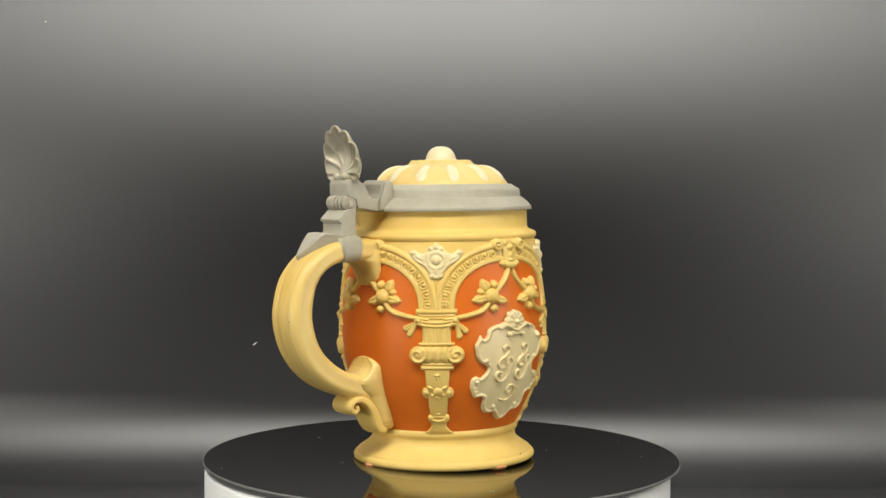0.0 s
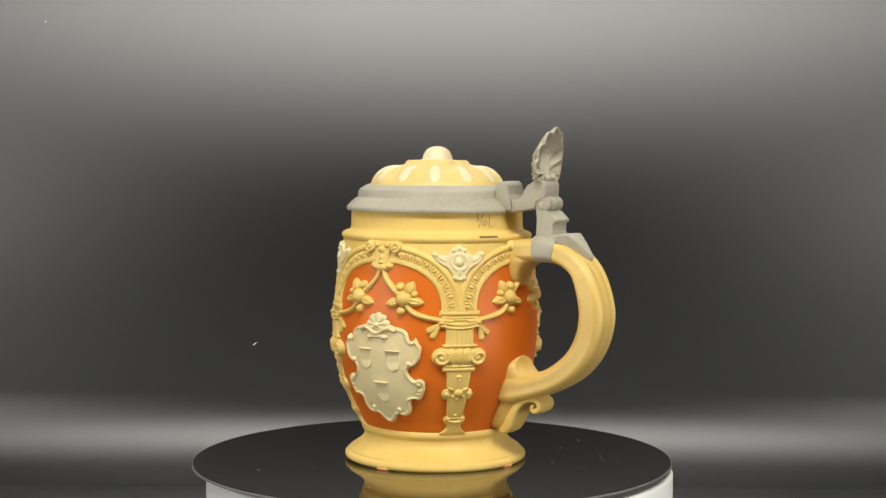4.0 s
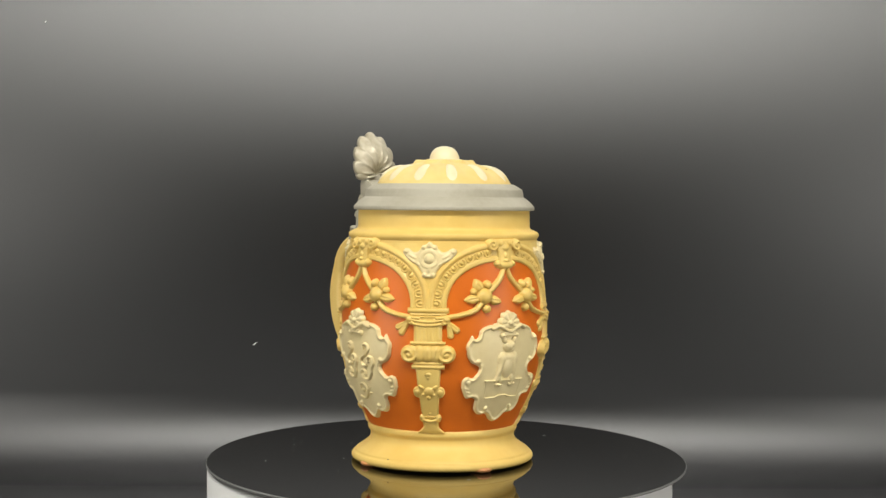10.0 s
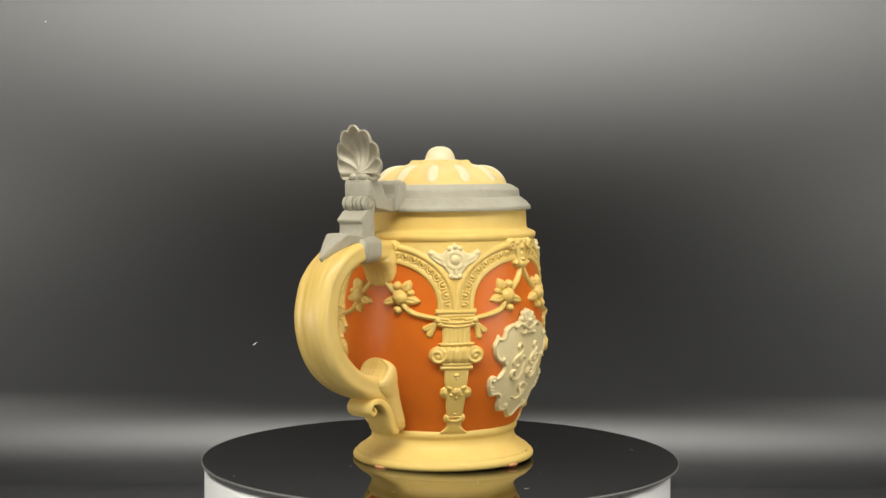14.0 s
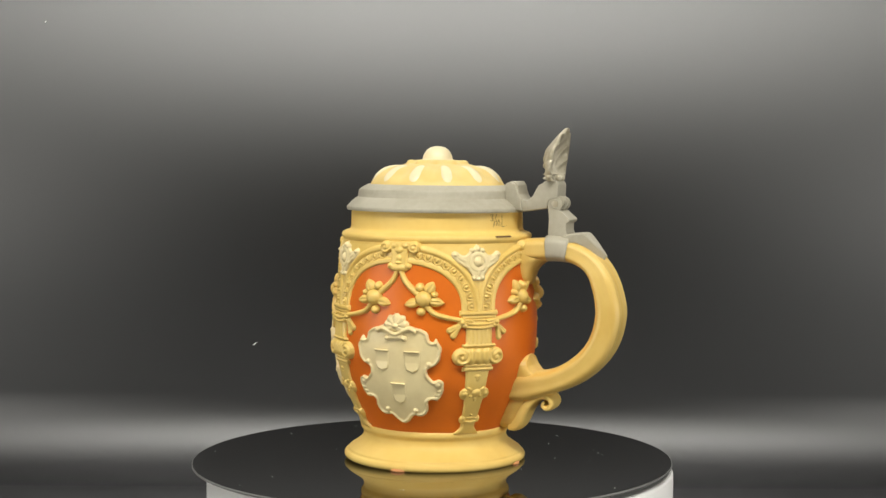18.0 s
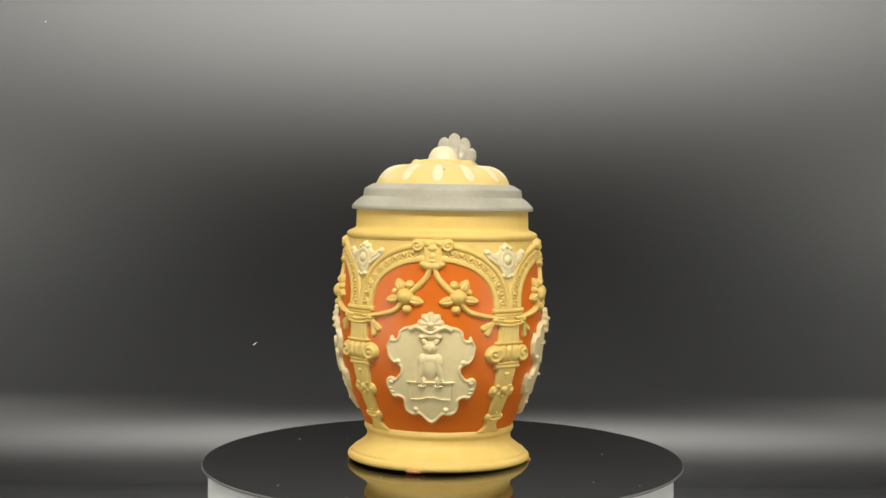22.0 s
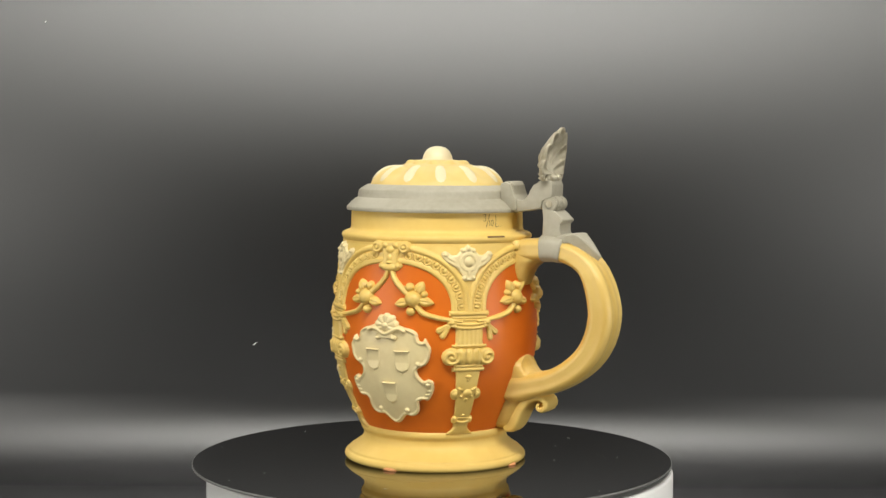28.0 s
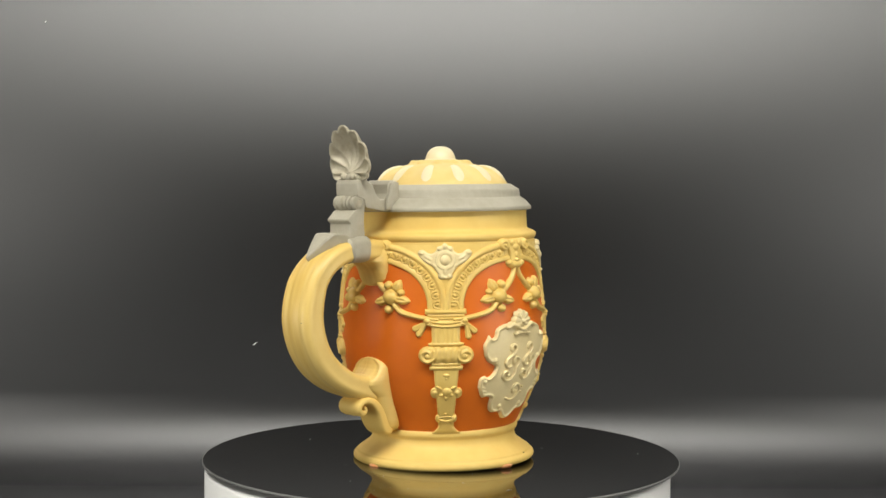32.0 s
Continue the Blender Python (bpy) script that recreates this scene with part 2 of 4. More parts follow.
def build_turntable():
    tt = tagged(new("turntable"), "white motorised turntable with a glossy black disc", "turntable")
    # white drum, a little smaller than the disc
    prof = [(0.1, -3.0), (98.2, -3.0), (99.2, -3.4), (99.6, -4.2), (99.7, -40), (99.7, -97.5), (98.0, -99.0), (92.0, -99.5), (90.5, -102.5), (0.1, -102.5)]
    base = part("drum", revolve(prof, 160), PLASTIC, tt, "white plastic drum")
    base.location = (-0.0006, -0.0005, 0)
    # thin disc, slightly warped; its edge is coloured paler for the light it catches
    R = 102.4
    bm = revolve([(0.1, 0), (30, 0), (60, 0), (85, 0), (R - 0.25, 0)], 200)
    disc = part("disc", bm, ACRYLIC, tt, "glossy black acrylic disc")
    e = revolve([(R - 0.25, 0), (R, -0.18), (R, -0.95), (R - 0.3, -1.1)], 200)
    edge = part("edge", e, DISC_EDGE, disc, "disc edge coloured paler for the light it catches")
    u = revolve([(R - 0.3, -1.1), (40, -1.1), (0.1, -1.1)], 120)
    part("underside", u, ACRYLIC, disc)
    sp = revolve([(0.1, -1.2), (26, -1.2), (26, -2.95), (0.1, -2.95)], 60)
    part("spacer", sp, PLASTIC, tt)
    disc.matrix_basis = pose(DISC_SHIFT[0], DISC_SHIFT[1], 0, -0.25, -0.02, 0)
    # dust and short fibres lying on the disc
    rng = random.Random(5)
    bm = bmesh.new()
    for i in range(26):
        a, r = rng.uniform(0, 6.283), 0.1 * math.sqrt(rng.uniform(0.17, 0.96))
        s = rng.choice((0.0001, 0.00014, 0.00018, 0.00025))
        L = s * rng.choice((1, 1, 1, 1.5, 2.5, 7))
        t = rng.uniform(0, 3.14)
        m = pose(r * math.cos(a), r * math.sin(a), 0.0001, 0, 0, math.degrees(t)) @ Matrix.Diagonal((L, s * 0.7, s * 0.35, 1))
        bmesh.ops.create_icosphere(bm, subdivisions=1, radius=1, matrix=m)
    tagged(part("dust", bm, LINT, disc, "pale dust specks and fibres"), kind="stuff")
    return tt


turntable = build_turntable()

# ---- the stein ----
stein = tagged(new("beer_stein"), "small cream and orange relief pottery beer stein with hinged pewter lid", "beer stein")
stein.scale = (1, 1, 0.975)

FOOT = [(0.1, 1.6), (33, 1.4), (35.6, 0.5), (37.4, 0.4), (38.6, 1.0), (38.95, 2.0), (38.7, 2.9), (38.2, 3.5), (37.6, 3.85), (37.25, 4.3), (36.9, 4.85), (35.5, 5.8), (33.8, 7.0), (32.2, 8.3), (31.2, 9.6), (30.8, 11.0), (30.9, 12.4), (31.5, 13.4), (31.95, 14.4), (31.9, 15.6), (31.3, 16.6)]
part("foot", revolve(FOOT, 200, smooth_n=5), CREAM, stein, "flared cream foot with a rolled rim")
zz = np.linspace(15.5, 96.3, 90)
part("wall", revolve([(float(belly(z)), z) for z in zz], 256), CREAM, stein, "bulging cream wall")
NECK = [(39.9, 95.9), (39.7, 96.7), (40.2, 97.4), (40.6, 98.3), (40.5, 99.3), (39.8, 100.0), (38.7, 100.5), (37.6, 100.95), (36.95, 101.6), (36.75, 102.6), (36.7, 104.9), (36.6, 108.9), (36.6, 112.4), (35.9, 113.2), (33.6, 113.2), (33.0, 112.4), (33.0, 100.9)]
part("neck", revolve(NECK, 200, smooth_n=5), CREAM, stein, "plain cream neck with a rounded collar")
part("inside", revolve([(33.0, 100.2), (36.0, 80), (38.5, 58), (36.0, 35), (29.0, 16), (25, 12), (0.1, 11)], 96, smooth_n=4), CREAM, stein)


def pads():
    """Four small orange rubber pads under the foot."""
    for a in (-6, 86, 170, 268):
        bm = bmesh.new()
        bmesh.ops.create_cone(bm, cap_ends=True, segments=28, radius1=0.0046, radius2=0.0044, depth=0.0017)
        bmesh.ops.bevel(bm, geom=[e for e in bm.edges if abs(e.calc_face_angle(0)) > 1.0], offset=0.0004, segments=3, affect="EDGES")
        ob = part("rubber_pad", bm, PAD, stein, "small orange rubber pad")
        ob.location = (0.0352 * math.sin(radians(a)), -0.0352 * math.cos(radians(a)), 0.00095)


pads()

# arch: half-width a (unrolled), rise b over the springing at z0
ARCH_A, ARCH_B, ARCH_Z, ARCH_N = 25.8, 19.1, 69.4, 2.28
ang = np.linspace(0, math.pi, 97)
ARCH = np.stack([ARCH_A * np.sign(np.cos(ang)) * np.abs(np.cos(ang)) ** (2 / ARCH_N), ARCH_Z + ARCH_B * np.abs(np.sin(ang)) ** (2 / ARCH_N)], -1)


def build_panel():
    """The orange field below an arch, down to the foot ring."""
    rows = []
    for z in np.concatenate([np.linspace(15.6, ARCH_Z, 70), ARCH_Z + ARCH_B * np.sin(np.linspace(0.03, math.pi / 2, 40)) ** 0.8]):
        q = max(0.0, (z - ARCH_Z) / ARCH_B)
        half = (ARCH_A + 3.0) if z <= ARCH_Z else max(0.05, (ARCH_A + 0.6) * (1 - min(q, 1) ** ARCH_N) ** (1 / ARCH_N))
        if z <= ARCH_Z and z > ARCH_Z - 2:
            half = ARCH_A + 0.6
        rows.append(wrap(np.linspace(-half, half, 61), np.full(61, z), 0.10))
    return grid_mesh(np.array(rows))


panel = part("panel", build_panel(), ORANGE, stein, "glossy orange field under the arch")
for a in (90, 180, 270):
    twin(panel, stein, a)


def build_arch():
    U, Z = field(-33.0, 33.0, 68.6, 96.1, 0.3)
    low = np.vstack([ARCH[:1] - (0, 2), ARCH, ARCH[-1:] - (0, 2)])
    d, at = seg_dist(U, Z, low)
    sgn = inside(U, Z, low)
    d = np.where(sgn > 0, -d, d)
    inner = plate(np.minimum(d + 0.1, 2.3 - d), 0.8, 0.95)
    outer = cord(np.abs(d - 6.7), 1.25, 1.3)
    bed = np.where((d > 1.6) & (d < 6.4), 0.40, -1)
    fill = np.where(d > 6.0, 0.46 - np.clip(Z - 91.9, 0, 9) * 0.12, -1)
    H = top(inner, outer, bed, fill)
    return U, Z, H


def build_arches():
    U, Z, H = build_arch()
    first = relief("arch_moulding", U, Z, H, RELIEF, stein, "cream moulded arch with egg ornament")
    arches = [first] + [twin(first, stein, a) for a in (90, 180, 270)]
    # eggs along the middle of the moulding, at even steps
    mid = ARCH.copy()
    nrm = np.gradient(mid, axis=0)
    nrm = np.stack([nrm[:, 1], -nrm[:, 0]], -1)
    nrm /= np.hypot(nrm[:, 0], nrm[:, 1])[:, None]
    mid = mid + nrm * 3.95
    s = np.concatenate([[0], np.cumsum(np.hypot(*np.diff(mid, axis=0).T))])
    steps = np.arange(1.6, s[-1] - 0.8, 4.1)
    eggs = []
    # one egg in its cup, open towards the outer rim
    X, Y = np.meshgrid(np.linspace(-2.0, 2.0, 15), np.linspace(-1.85, 1.85, 15))
    q = np.hypot(X / 1.7, Y / 1.48)
    egg = lump(X, Y, 0.1, 0, 1.1, 0.8, 0.95)
    cup = np.where(X < 1.0, 0.75 - 2.4 * np.abs(q - 1.0), -1)
    Hh = np.maximum(np.maximum(egg, cup), -0.15)
    bm = grid_mesh(np.stack([X, Y, Hh], -1) * 0.001)
    me = bpy.data.meshes.new("egg")
    bm.to_mesh(me)
    bm.free()
    me.materials.append(RELIEF)
    me.polygons.foreach_set("use_smooth", [True] * len(me.polygons))
    bm = bmesh.new()
    bmesh.ops.create_cube(bm, size=0.001)
    bmesh.ops.bevel(bm, geom=bm.edges[:], offset=0.0002, segments=2, affect="EDGES")
    dart_me = bpy.data.meshes.new("dart")
    bm.to_mesh(dart_me)
    bm.free()
    dart_me.materials.append(RELIEF)
    for q in steps:
        for kind, qq in (("egg", q), ("dart", q + 2.05)):
            u, z = np.interp(qq, s, mid[:, 0]), np.interp(qq, s, mid[:, 1])
            if abs(u) < 5.5 or abs(u) > 31.8:
                continue
            k = min(int(np.searchsorted(s, qq)), len(mid) - 1)
            t = math.degrees(math.atan2(nrm[k][1], nrm[k][0]))
            eggs.append((kind, u, z, t))
    for arch in arches:
        for kind, u, z, t in eggs:
            o = new(kind, me if kind == "egg" else dart_me)
            o.parent = arch
            p = wrap(u, z, 0.45)
            base = Matrix.Translation(Vector(p)) @ pose(0, 0, 0, 0, 0, math.degrees(u / 42.0)) @ pose(0, 0, 0, 90, 0, 0) @ pose(0, 0, 0, 0, 0, t)
            sc = (1, 1, 1, 1) if kind == "egg" else (2.5, 0.5, 0.9, 1)
            o.matrix_basis = base @ Matrix.Diagonal(sc)


build_arches()


def build_keystone():
    U, Z = field(-10.5, 10.5, 82.0, 98.5, 0.25)
    A = np.abs(U)
    bar = plate(inside(U, Z, [(-6.0, 95.0), (6.0, 95.0), (6.4, 97.2), (-6.4, 97.2)]), 0.9, 1.6)
    vr, turn = np.hypot(A - 6.3, Z - 94.8), np.arctan2(Z - 94.8, A - 6.3)
    vol = top(plate(2.7 - vr, 1.2, 2.5) + np.where(vr < 2.4, 0.38 * np.cos(2 * math.pi * vr / 1.75 + turn), 0), lump(A, Z, 6.3, 94.8, 0.7, 0.7, 2.9))
    stem = plate(inside(U, Z, [(-4.6, 96.8), (4.6, 96.8), (3.6, 91), (3.8, 85.5), (-3.8, 85.5), (-3.6, 91)]), 1.1, 1.7) - np.where((A < 4.2) & (Z > 92.5), 0.22 * (0.5 - 0.5 * np.cos(U * 2 * math.pi / 1.9)), 0)
    mid = top(lump(U, Z, 0, 93.6, 2.4, 1.7, 2.7), lump(A, Z, 2.4, 95.4, 1.6, 1.6, 2.4), lump(U, Z, 0, 90.3, 1.6, 2.0, 2.6))
    low = top(lump(U, Z, 0, 86.4, 4.6, 1.9, 2.6), lump(A, Z, 3.7, 87.0, 1.6, 1.4, 2.5), lump(U, Z, 0, 88.4, 1.7, 1.0, 2.9))
    first = relief("keystone", U, Z, 0.86 * top(bar, vol, stem, mid, low), RELIEF, stein, "cream scrolled keystone", lift=0.1)
    first.data.transform(Matrix.Translation((0, 0, 0.0004)))
    first.matrix_basis = pose(0, 0, 0, 0, 0, 90)
    for a in (180, 270):
        twin(first, stein, a)
    twin(first, stein, 0)


build_keystone()


def build_column():
    U, Z0 = field(-12.0, 12.0, 15.4, 70.2, 0.28)
    Z = Z0 + 0.8 * np.interp(Z0, [15, 26, 45, 60, 66.5, 70], [0, 0.5, 1, 0.9, 0.4, 0])
    A = np.abs(U)
    cap = plate(np.minimum(8.2 - A, 1.0 - np.abs(Z - 68.4)), 0.8, 1.5)
    cap2 = plate(np.minimum(7.4 - A, 0.7 - np.abs(Z - 66.9)), 0.6, 1.1)
    sag = 64.9 - 1.1 * (1 - (U / 7.5) ** 2)
    tie = top(*[np.where(A < 7.6, cord(np.abs(Z - sag - o), 0.75, 1.8), -1) for o in (-1.1, 0.3)])
    tie = top(tie, np.where(A < 7.0, cord(np.abs(Z - 65.9), 0.5, 1.3), -1))
    necking = plate(np.minimum(5.6 - A, Z - 54.0) - np.clip(Z - 64, 0, 9) * 2, 0.9, 1.0)
    flute = 5.0 + 1.6 * np.clip((59.0 - Z) / 4, 0, 1) ** 2
    shaft = plate(np.minimum(flute - A, np.minimum(Z - 54.5, 65 - Z)), 0.9, 1.35) - np.where((A < 4.6) & (Z > 56) & (Z < 63.5), 0.22 * (0.5 + 0.5 * np.cos(U * 2 * math.pi / 1.7)), 0)
    lip = plate(np.minimum(7.0 - A, 0.5 - np.abs(Z - 55.6)), 0.4, 1.7)
    ech = plate(np.minimum(7.8 - A, 3.6 - np.abs(Z - 51.2)), 2.6, 2.2) + np.where(A < 5.4, 0.45 * np.cos(U * 2 * math.pi / 3.3), 0)
    vr = np.hypot(A - 7.3, Z - 50.9)
    turn = np.arctan2(Z - 50.9, A - 7.3)
    vol = top(plate(3.7 - vr, 1.2, 2.3) + np.where(vr < 3.5, 0.42 * np.cos(2 * math.pi * vr / 2.2 + turn), 0), lump(A, Z, 7.3, 50.9, 0.8, 0.8, 2.8))
    aba = plate(np.minimum(6.7 - A, 0.9 - np.abs(Z - 45.6)), 0.6, 1.7)
    aba2 = plate(np.minimum(6.0 - A, 0.7 - np.abs(Z - 47.1)), 0.5, 1.5)
    w2 = 5.1 - (45 - Z) * 0.052
    low = plate(np.minimum(w2 - A, np.minimum(Z - 17, 45.4 - Z)), 0.8, 1.25)
    drop = top(lump(U, Z, 0, 42.4, 1.9, 1.2, 1.9), lump(U, Z, 0, 41.0, 0.9, 1.2, 1.8))
    orn = top(lump(A, Z, 4.8, 34.6, 2.1, 2.5, 2.0) - np.where(np.abs(np.hypot(A - 4.8, Z - 34.6) - 1.3) < 0.3, 0.3, 0), lump(A, Z, 4.8, 34.6, 0.9, 0.9, 2.2), lump(U, Z, 0.3, 35.0, 2.6, 2.3, 2.3), lump(A, Z, 2.9, 36.9, 1.9, 0.9, 2.0, 30), lump(U, Z, 0, 32.4, 1.2, 1.6, 2.0), lump(A, Z, 2.2, 33.6, 1.2, 0.9, 1.9))
    scr = top(plate(np.minimum(4.2 - A, 0.9 - np.abs(Z - 21.5 - 0.07 * U * U)), 0.7, 2.0), plate(np.minimum(4.0 - A, 0.6 - np.abs(Z - 23.6 + 0.03 * U * U)), 0.5, 1.6), lump(A, Z, 3.9, 22.8, 1.5, 1.9, 2.2), lump(U, Z, 0, 25.0, 1.3, 0.7, 1.8))
    wb = 3.6 + 4.2 * np.clip((20.4 - Z) / 4.4, 0, 1) ** 2.0
    foot = plate(np.minimum(wb - A, np.minimum(Z - 15.4, 21.6 - Z)), 1.6, 1.5)
    H = top(cap, cap2, necking * 0.9, shaft, lip, low, foot)
    first = relief("pilaster", U, Z0, H, RELIEF, stein, "cream fluted pilaster with scrolled capital")
    first.matrix_basis = pose(0, 0, 0, 0, 0, 45)
    cols = [first] + [twin(first, stein, a) for a in (135, 225, 315)]
    for name, h in (("ribbon", tie), ("capital", top(ech, vol, aba, aba2)), ("ornament", top(orn, drop)), ("scroll_foot", scr)):
        k = relief(name, U, Z0, h, RELIEF, first)
        for other in cols[1:]:
            o = new(name, k.data)
            o.parent = other
    # bow of the ribbon: two knots with a short tail each
    U, Z = field(-14.5, 14.5, 55.5, 68.0, 0.25)
    knots = []
    for sx, tails in ((-1, ([(-7.4, 64.2), (-9.4, 62.8), (-12.0, 61.2)], [(-7.4, 64.0), (-9.0, 61.4), (-10.6, 59.0)])), (1, ([(7.4, 64.2), (9.0, 62.4), (11.2, 60.2)], [(7.4, 64.0), (8.3, 61.0), (8.9, 58.0)]))):
        H = top(lump(U, Z, sx * 7.2, 64.6, 1.6, 1.4, 2.4), lump(U, Z, sx * 6.0, 63.2, 1.0, 1.0, 2.1))
        for tail in tails:
            d, at = seg_dist(U, Z, tail)
            H = top(H, cord(d, 0.5 + 0.42 * at, 1.35) - np.where(at > 0.9, 0.35 * np.exp(-(d / 0.3) ** 2), 0))
        k = relief("ribbon_knot", U, Z, H, RELIEF, cols[0])
        for c in cols[1:]:
            o = new("ribbon_knot", k.data)
            o.parent = c


build_column()


def build_spandrel():
    U, Z = field(-12.5, 12.5, 79.5, 98.5, 0.25)
    A = np.abs(U)
    out = curve([(0, 97.0), (0.9, 96.5), (2.3, 96.1), (3.3, 95.1), (4.3, 94.0), (5.6, 93.4), (7.2, 93.6), (8.6, 94.5), (10.0, 94.9), (11.2, 94.2), (11.2, 92.8), (10.2, 91.3), (8.8, 89.9), (7.0, 88.9), (5.2, 87.9), (4.0, 86.4), (3.0, 84.9), (3.1, 83.7), (2.2, 82.7), (0, 82.8)], 6)
    both = np.vstack([out, out[::-1][1:-1] * (-1, 1)])
    d = inside(U, Z, both)
    base = plate(d, 1.0, 1.15)
    wing = top(lump(A, Z, 9.7, 93.5, 1.5, 1.25, 1.9) - np.where(np.abs(np.hypot(A - 9.7, Z - 93.5) - 0.8) < 0.22, 0.3, 0), lump(A, Z, 6.9, 91.6, 3.0, 1.2, 1.55, 30), lump(A, Z, 7.2, 90.1, 2.4, 0.8, 1.5, 38), lump(A, Z, 4.3, 88.4, 1.5, 0.8, 1.55, 40))
    H = top(base, wing, lump(U, Z, 0, 90.6, 2.3, 2.4, 2.3), lump(U, Z, 0, 96.0, 1.2, 1.3, 1.9), lump(A, Z, 2.3, 95.2, 1.1, 1.0, 1.8), lump(A, Z, 1.9, 84.0, 1.1, 1.1, 1.8), lump(U, Z, 0, 86.0, 1.2, 1.9, 1.6), lump(U, Z, 0, 83.5, 1.1, 0.7, 1.7))
    ring = np.hypot(U / 3.2, (Z - 90.6) / 3.3)
    H = top(H, np.where(np.abs(ring - 1) < 0.2, 1.5, -1))
    first = relief("spandrel_ornament", U, Z, H, WHITE, stein, "ivory spandrel ornament with an oval boss", lift=0.35)
    first.data.transform(Matrix.Translation((0, 0, -0.0012)))
    first.matrix_basis = pose(0, 0, 0, 0, 0, 45)
    for a in (135, 225, 315):
        twin(first, stein, a)


build_spandrel()


def build_garland():
    U, Z = field(-31.0, 0.0, 59.0, 86.0, 0.28)
    up = curve([(-0.9, 85.4), (-2.6, 81.6), (-6.0, 78.0), (-9.8, 75.0)], 8)
    dn = curve([(-11.6, 71.6), (-14.6, 68.3), (-19.4, 66.6), (-24.6, 65.6), (-29.5, 65.0)], 8)
    d1, t1 = seg_dist(U, Z, up)
    d2, t2 = seg_dist(U, Z, dn)
    H = top(cord(d1, 1.0 + 0.02 * t1, 1.3), cord(d2, 1.25 - 0.012 * t2, 1.4))
    left = relief("garland_cord", U, Z, np.where(H > 0, H * 1.3, H), RELIEF, stein, "cream moulded garland cord")
    Uf, Zf = field(-19.5, 0.0, 66.0, 82.0, 0.18)
    c = (-10.6, 74.2)
    proud = lambda h: np.where(h > 0, h * 1.45, h)
    flower = relief("flower", Uf, Zf, proud(lump(Uf, Zf, c[0], c[1], 3.5, 3.4, 2.6)), RELIEF, stein, "cream moulded flower with petals and berries")
    pieces = []
    for x, z, r in ((1.6, 4.6, 1.9), (-4.3, 1.8, 1.45), (0.9, -5.2, 1.85)):
        pieces.append(relief("berry", Uf, Zf, proud(lump(Uf, Zf, c[0] + x, c[1] + z, r, r, 1.8)), RELIEF, flower))
    for x, z, tx, tz, w in ((-1.4, 2.2, -3.9, 7.0, 2.3), (-2.0, -0.8, -8.3, -1.8, 2.0), (2.0, -1.4, 7.6, -2.6, 2.0)):
        pieces.append(relief("petal", Uf, Zf, proud(leaf(Uf, Zf, c[0] + x, c[1] + z, c[0] + tx, c[1] + tz, w, 1.6)), RELIEF, flower))
    for a in (0, 90, 180, 270):
        for flip in (False, True):
            for ob in (left, flower):
                if a == 0 and not flip:
                    continue
                o = twin(ob, stein, a, flip)
                if ob is flower:
                    for p in pieces:
                        q = new(p.name.split(".")[0], p.data)
                        q.parent = o


build_garland()

HALF_SHIELD = [(0.0, 61.0), (3.6, 60.7), (7.2, 61.4), (10.4, 60.7), (12.4, 59.2), (12.8, 57.6), (13.4, 56.2), (14.6, 55.9), (15.7, 57.3), (16.6, 55.6), (17.9, 53.3), (17.6, 51.0), (17.2, 48.8), (15.6, 46.6), (13.8, 45.7), (12.3, 44.6), (12.5, 42.6), (13.6, 41.1), (15.0, 39.9), (16.9, 40.6), (18.7, 39.7), (19.2, 37.8), (18.9, 35.6), (18.0, 33.2), (16.6, 31.3), (14.2, 31.6), (12.4, 30.6), (12.6, 28.4), (12.1, 26.2), (10.4, 24.5), (8.2, 23.9), (6.2, 24.4), (4.8, 23.7), (3.0, 21.9), (1.3, 20.8), (0.0, 20.5)]


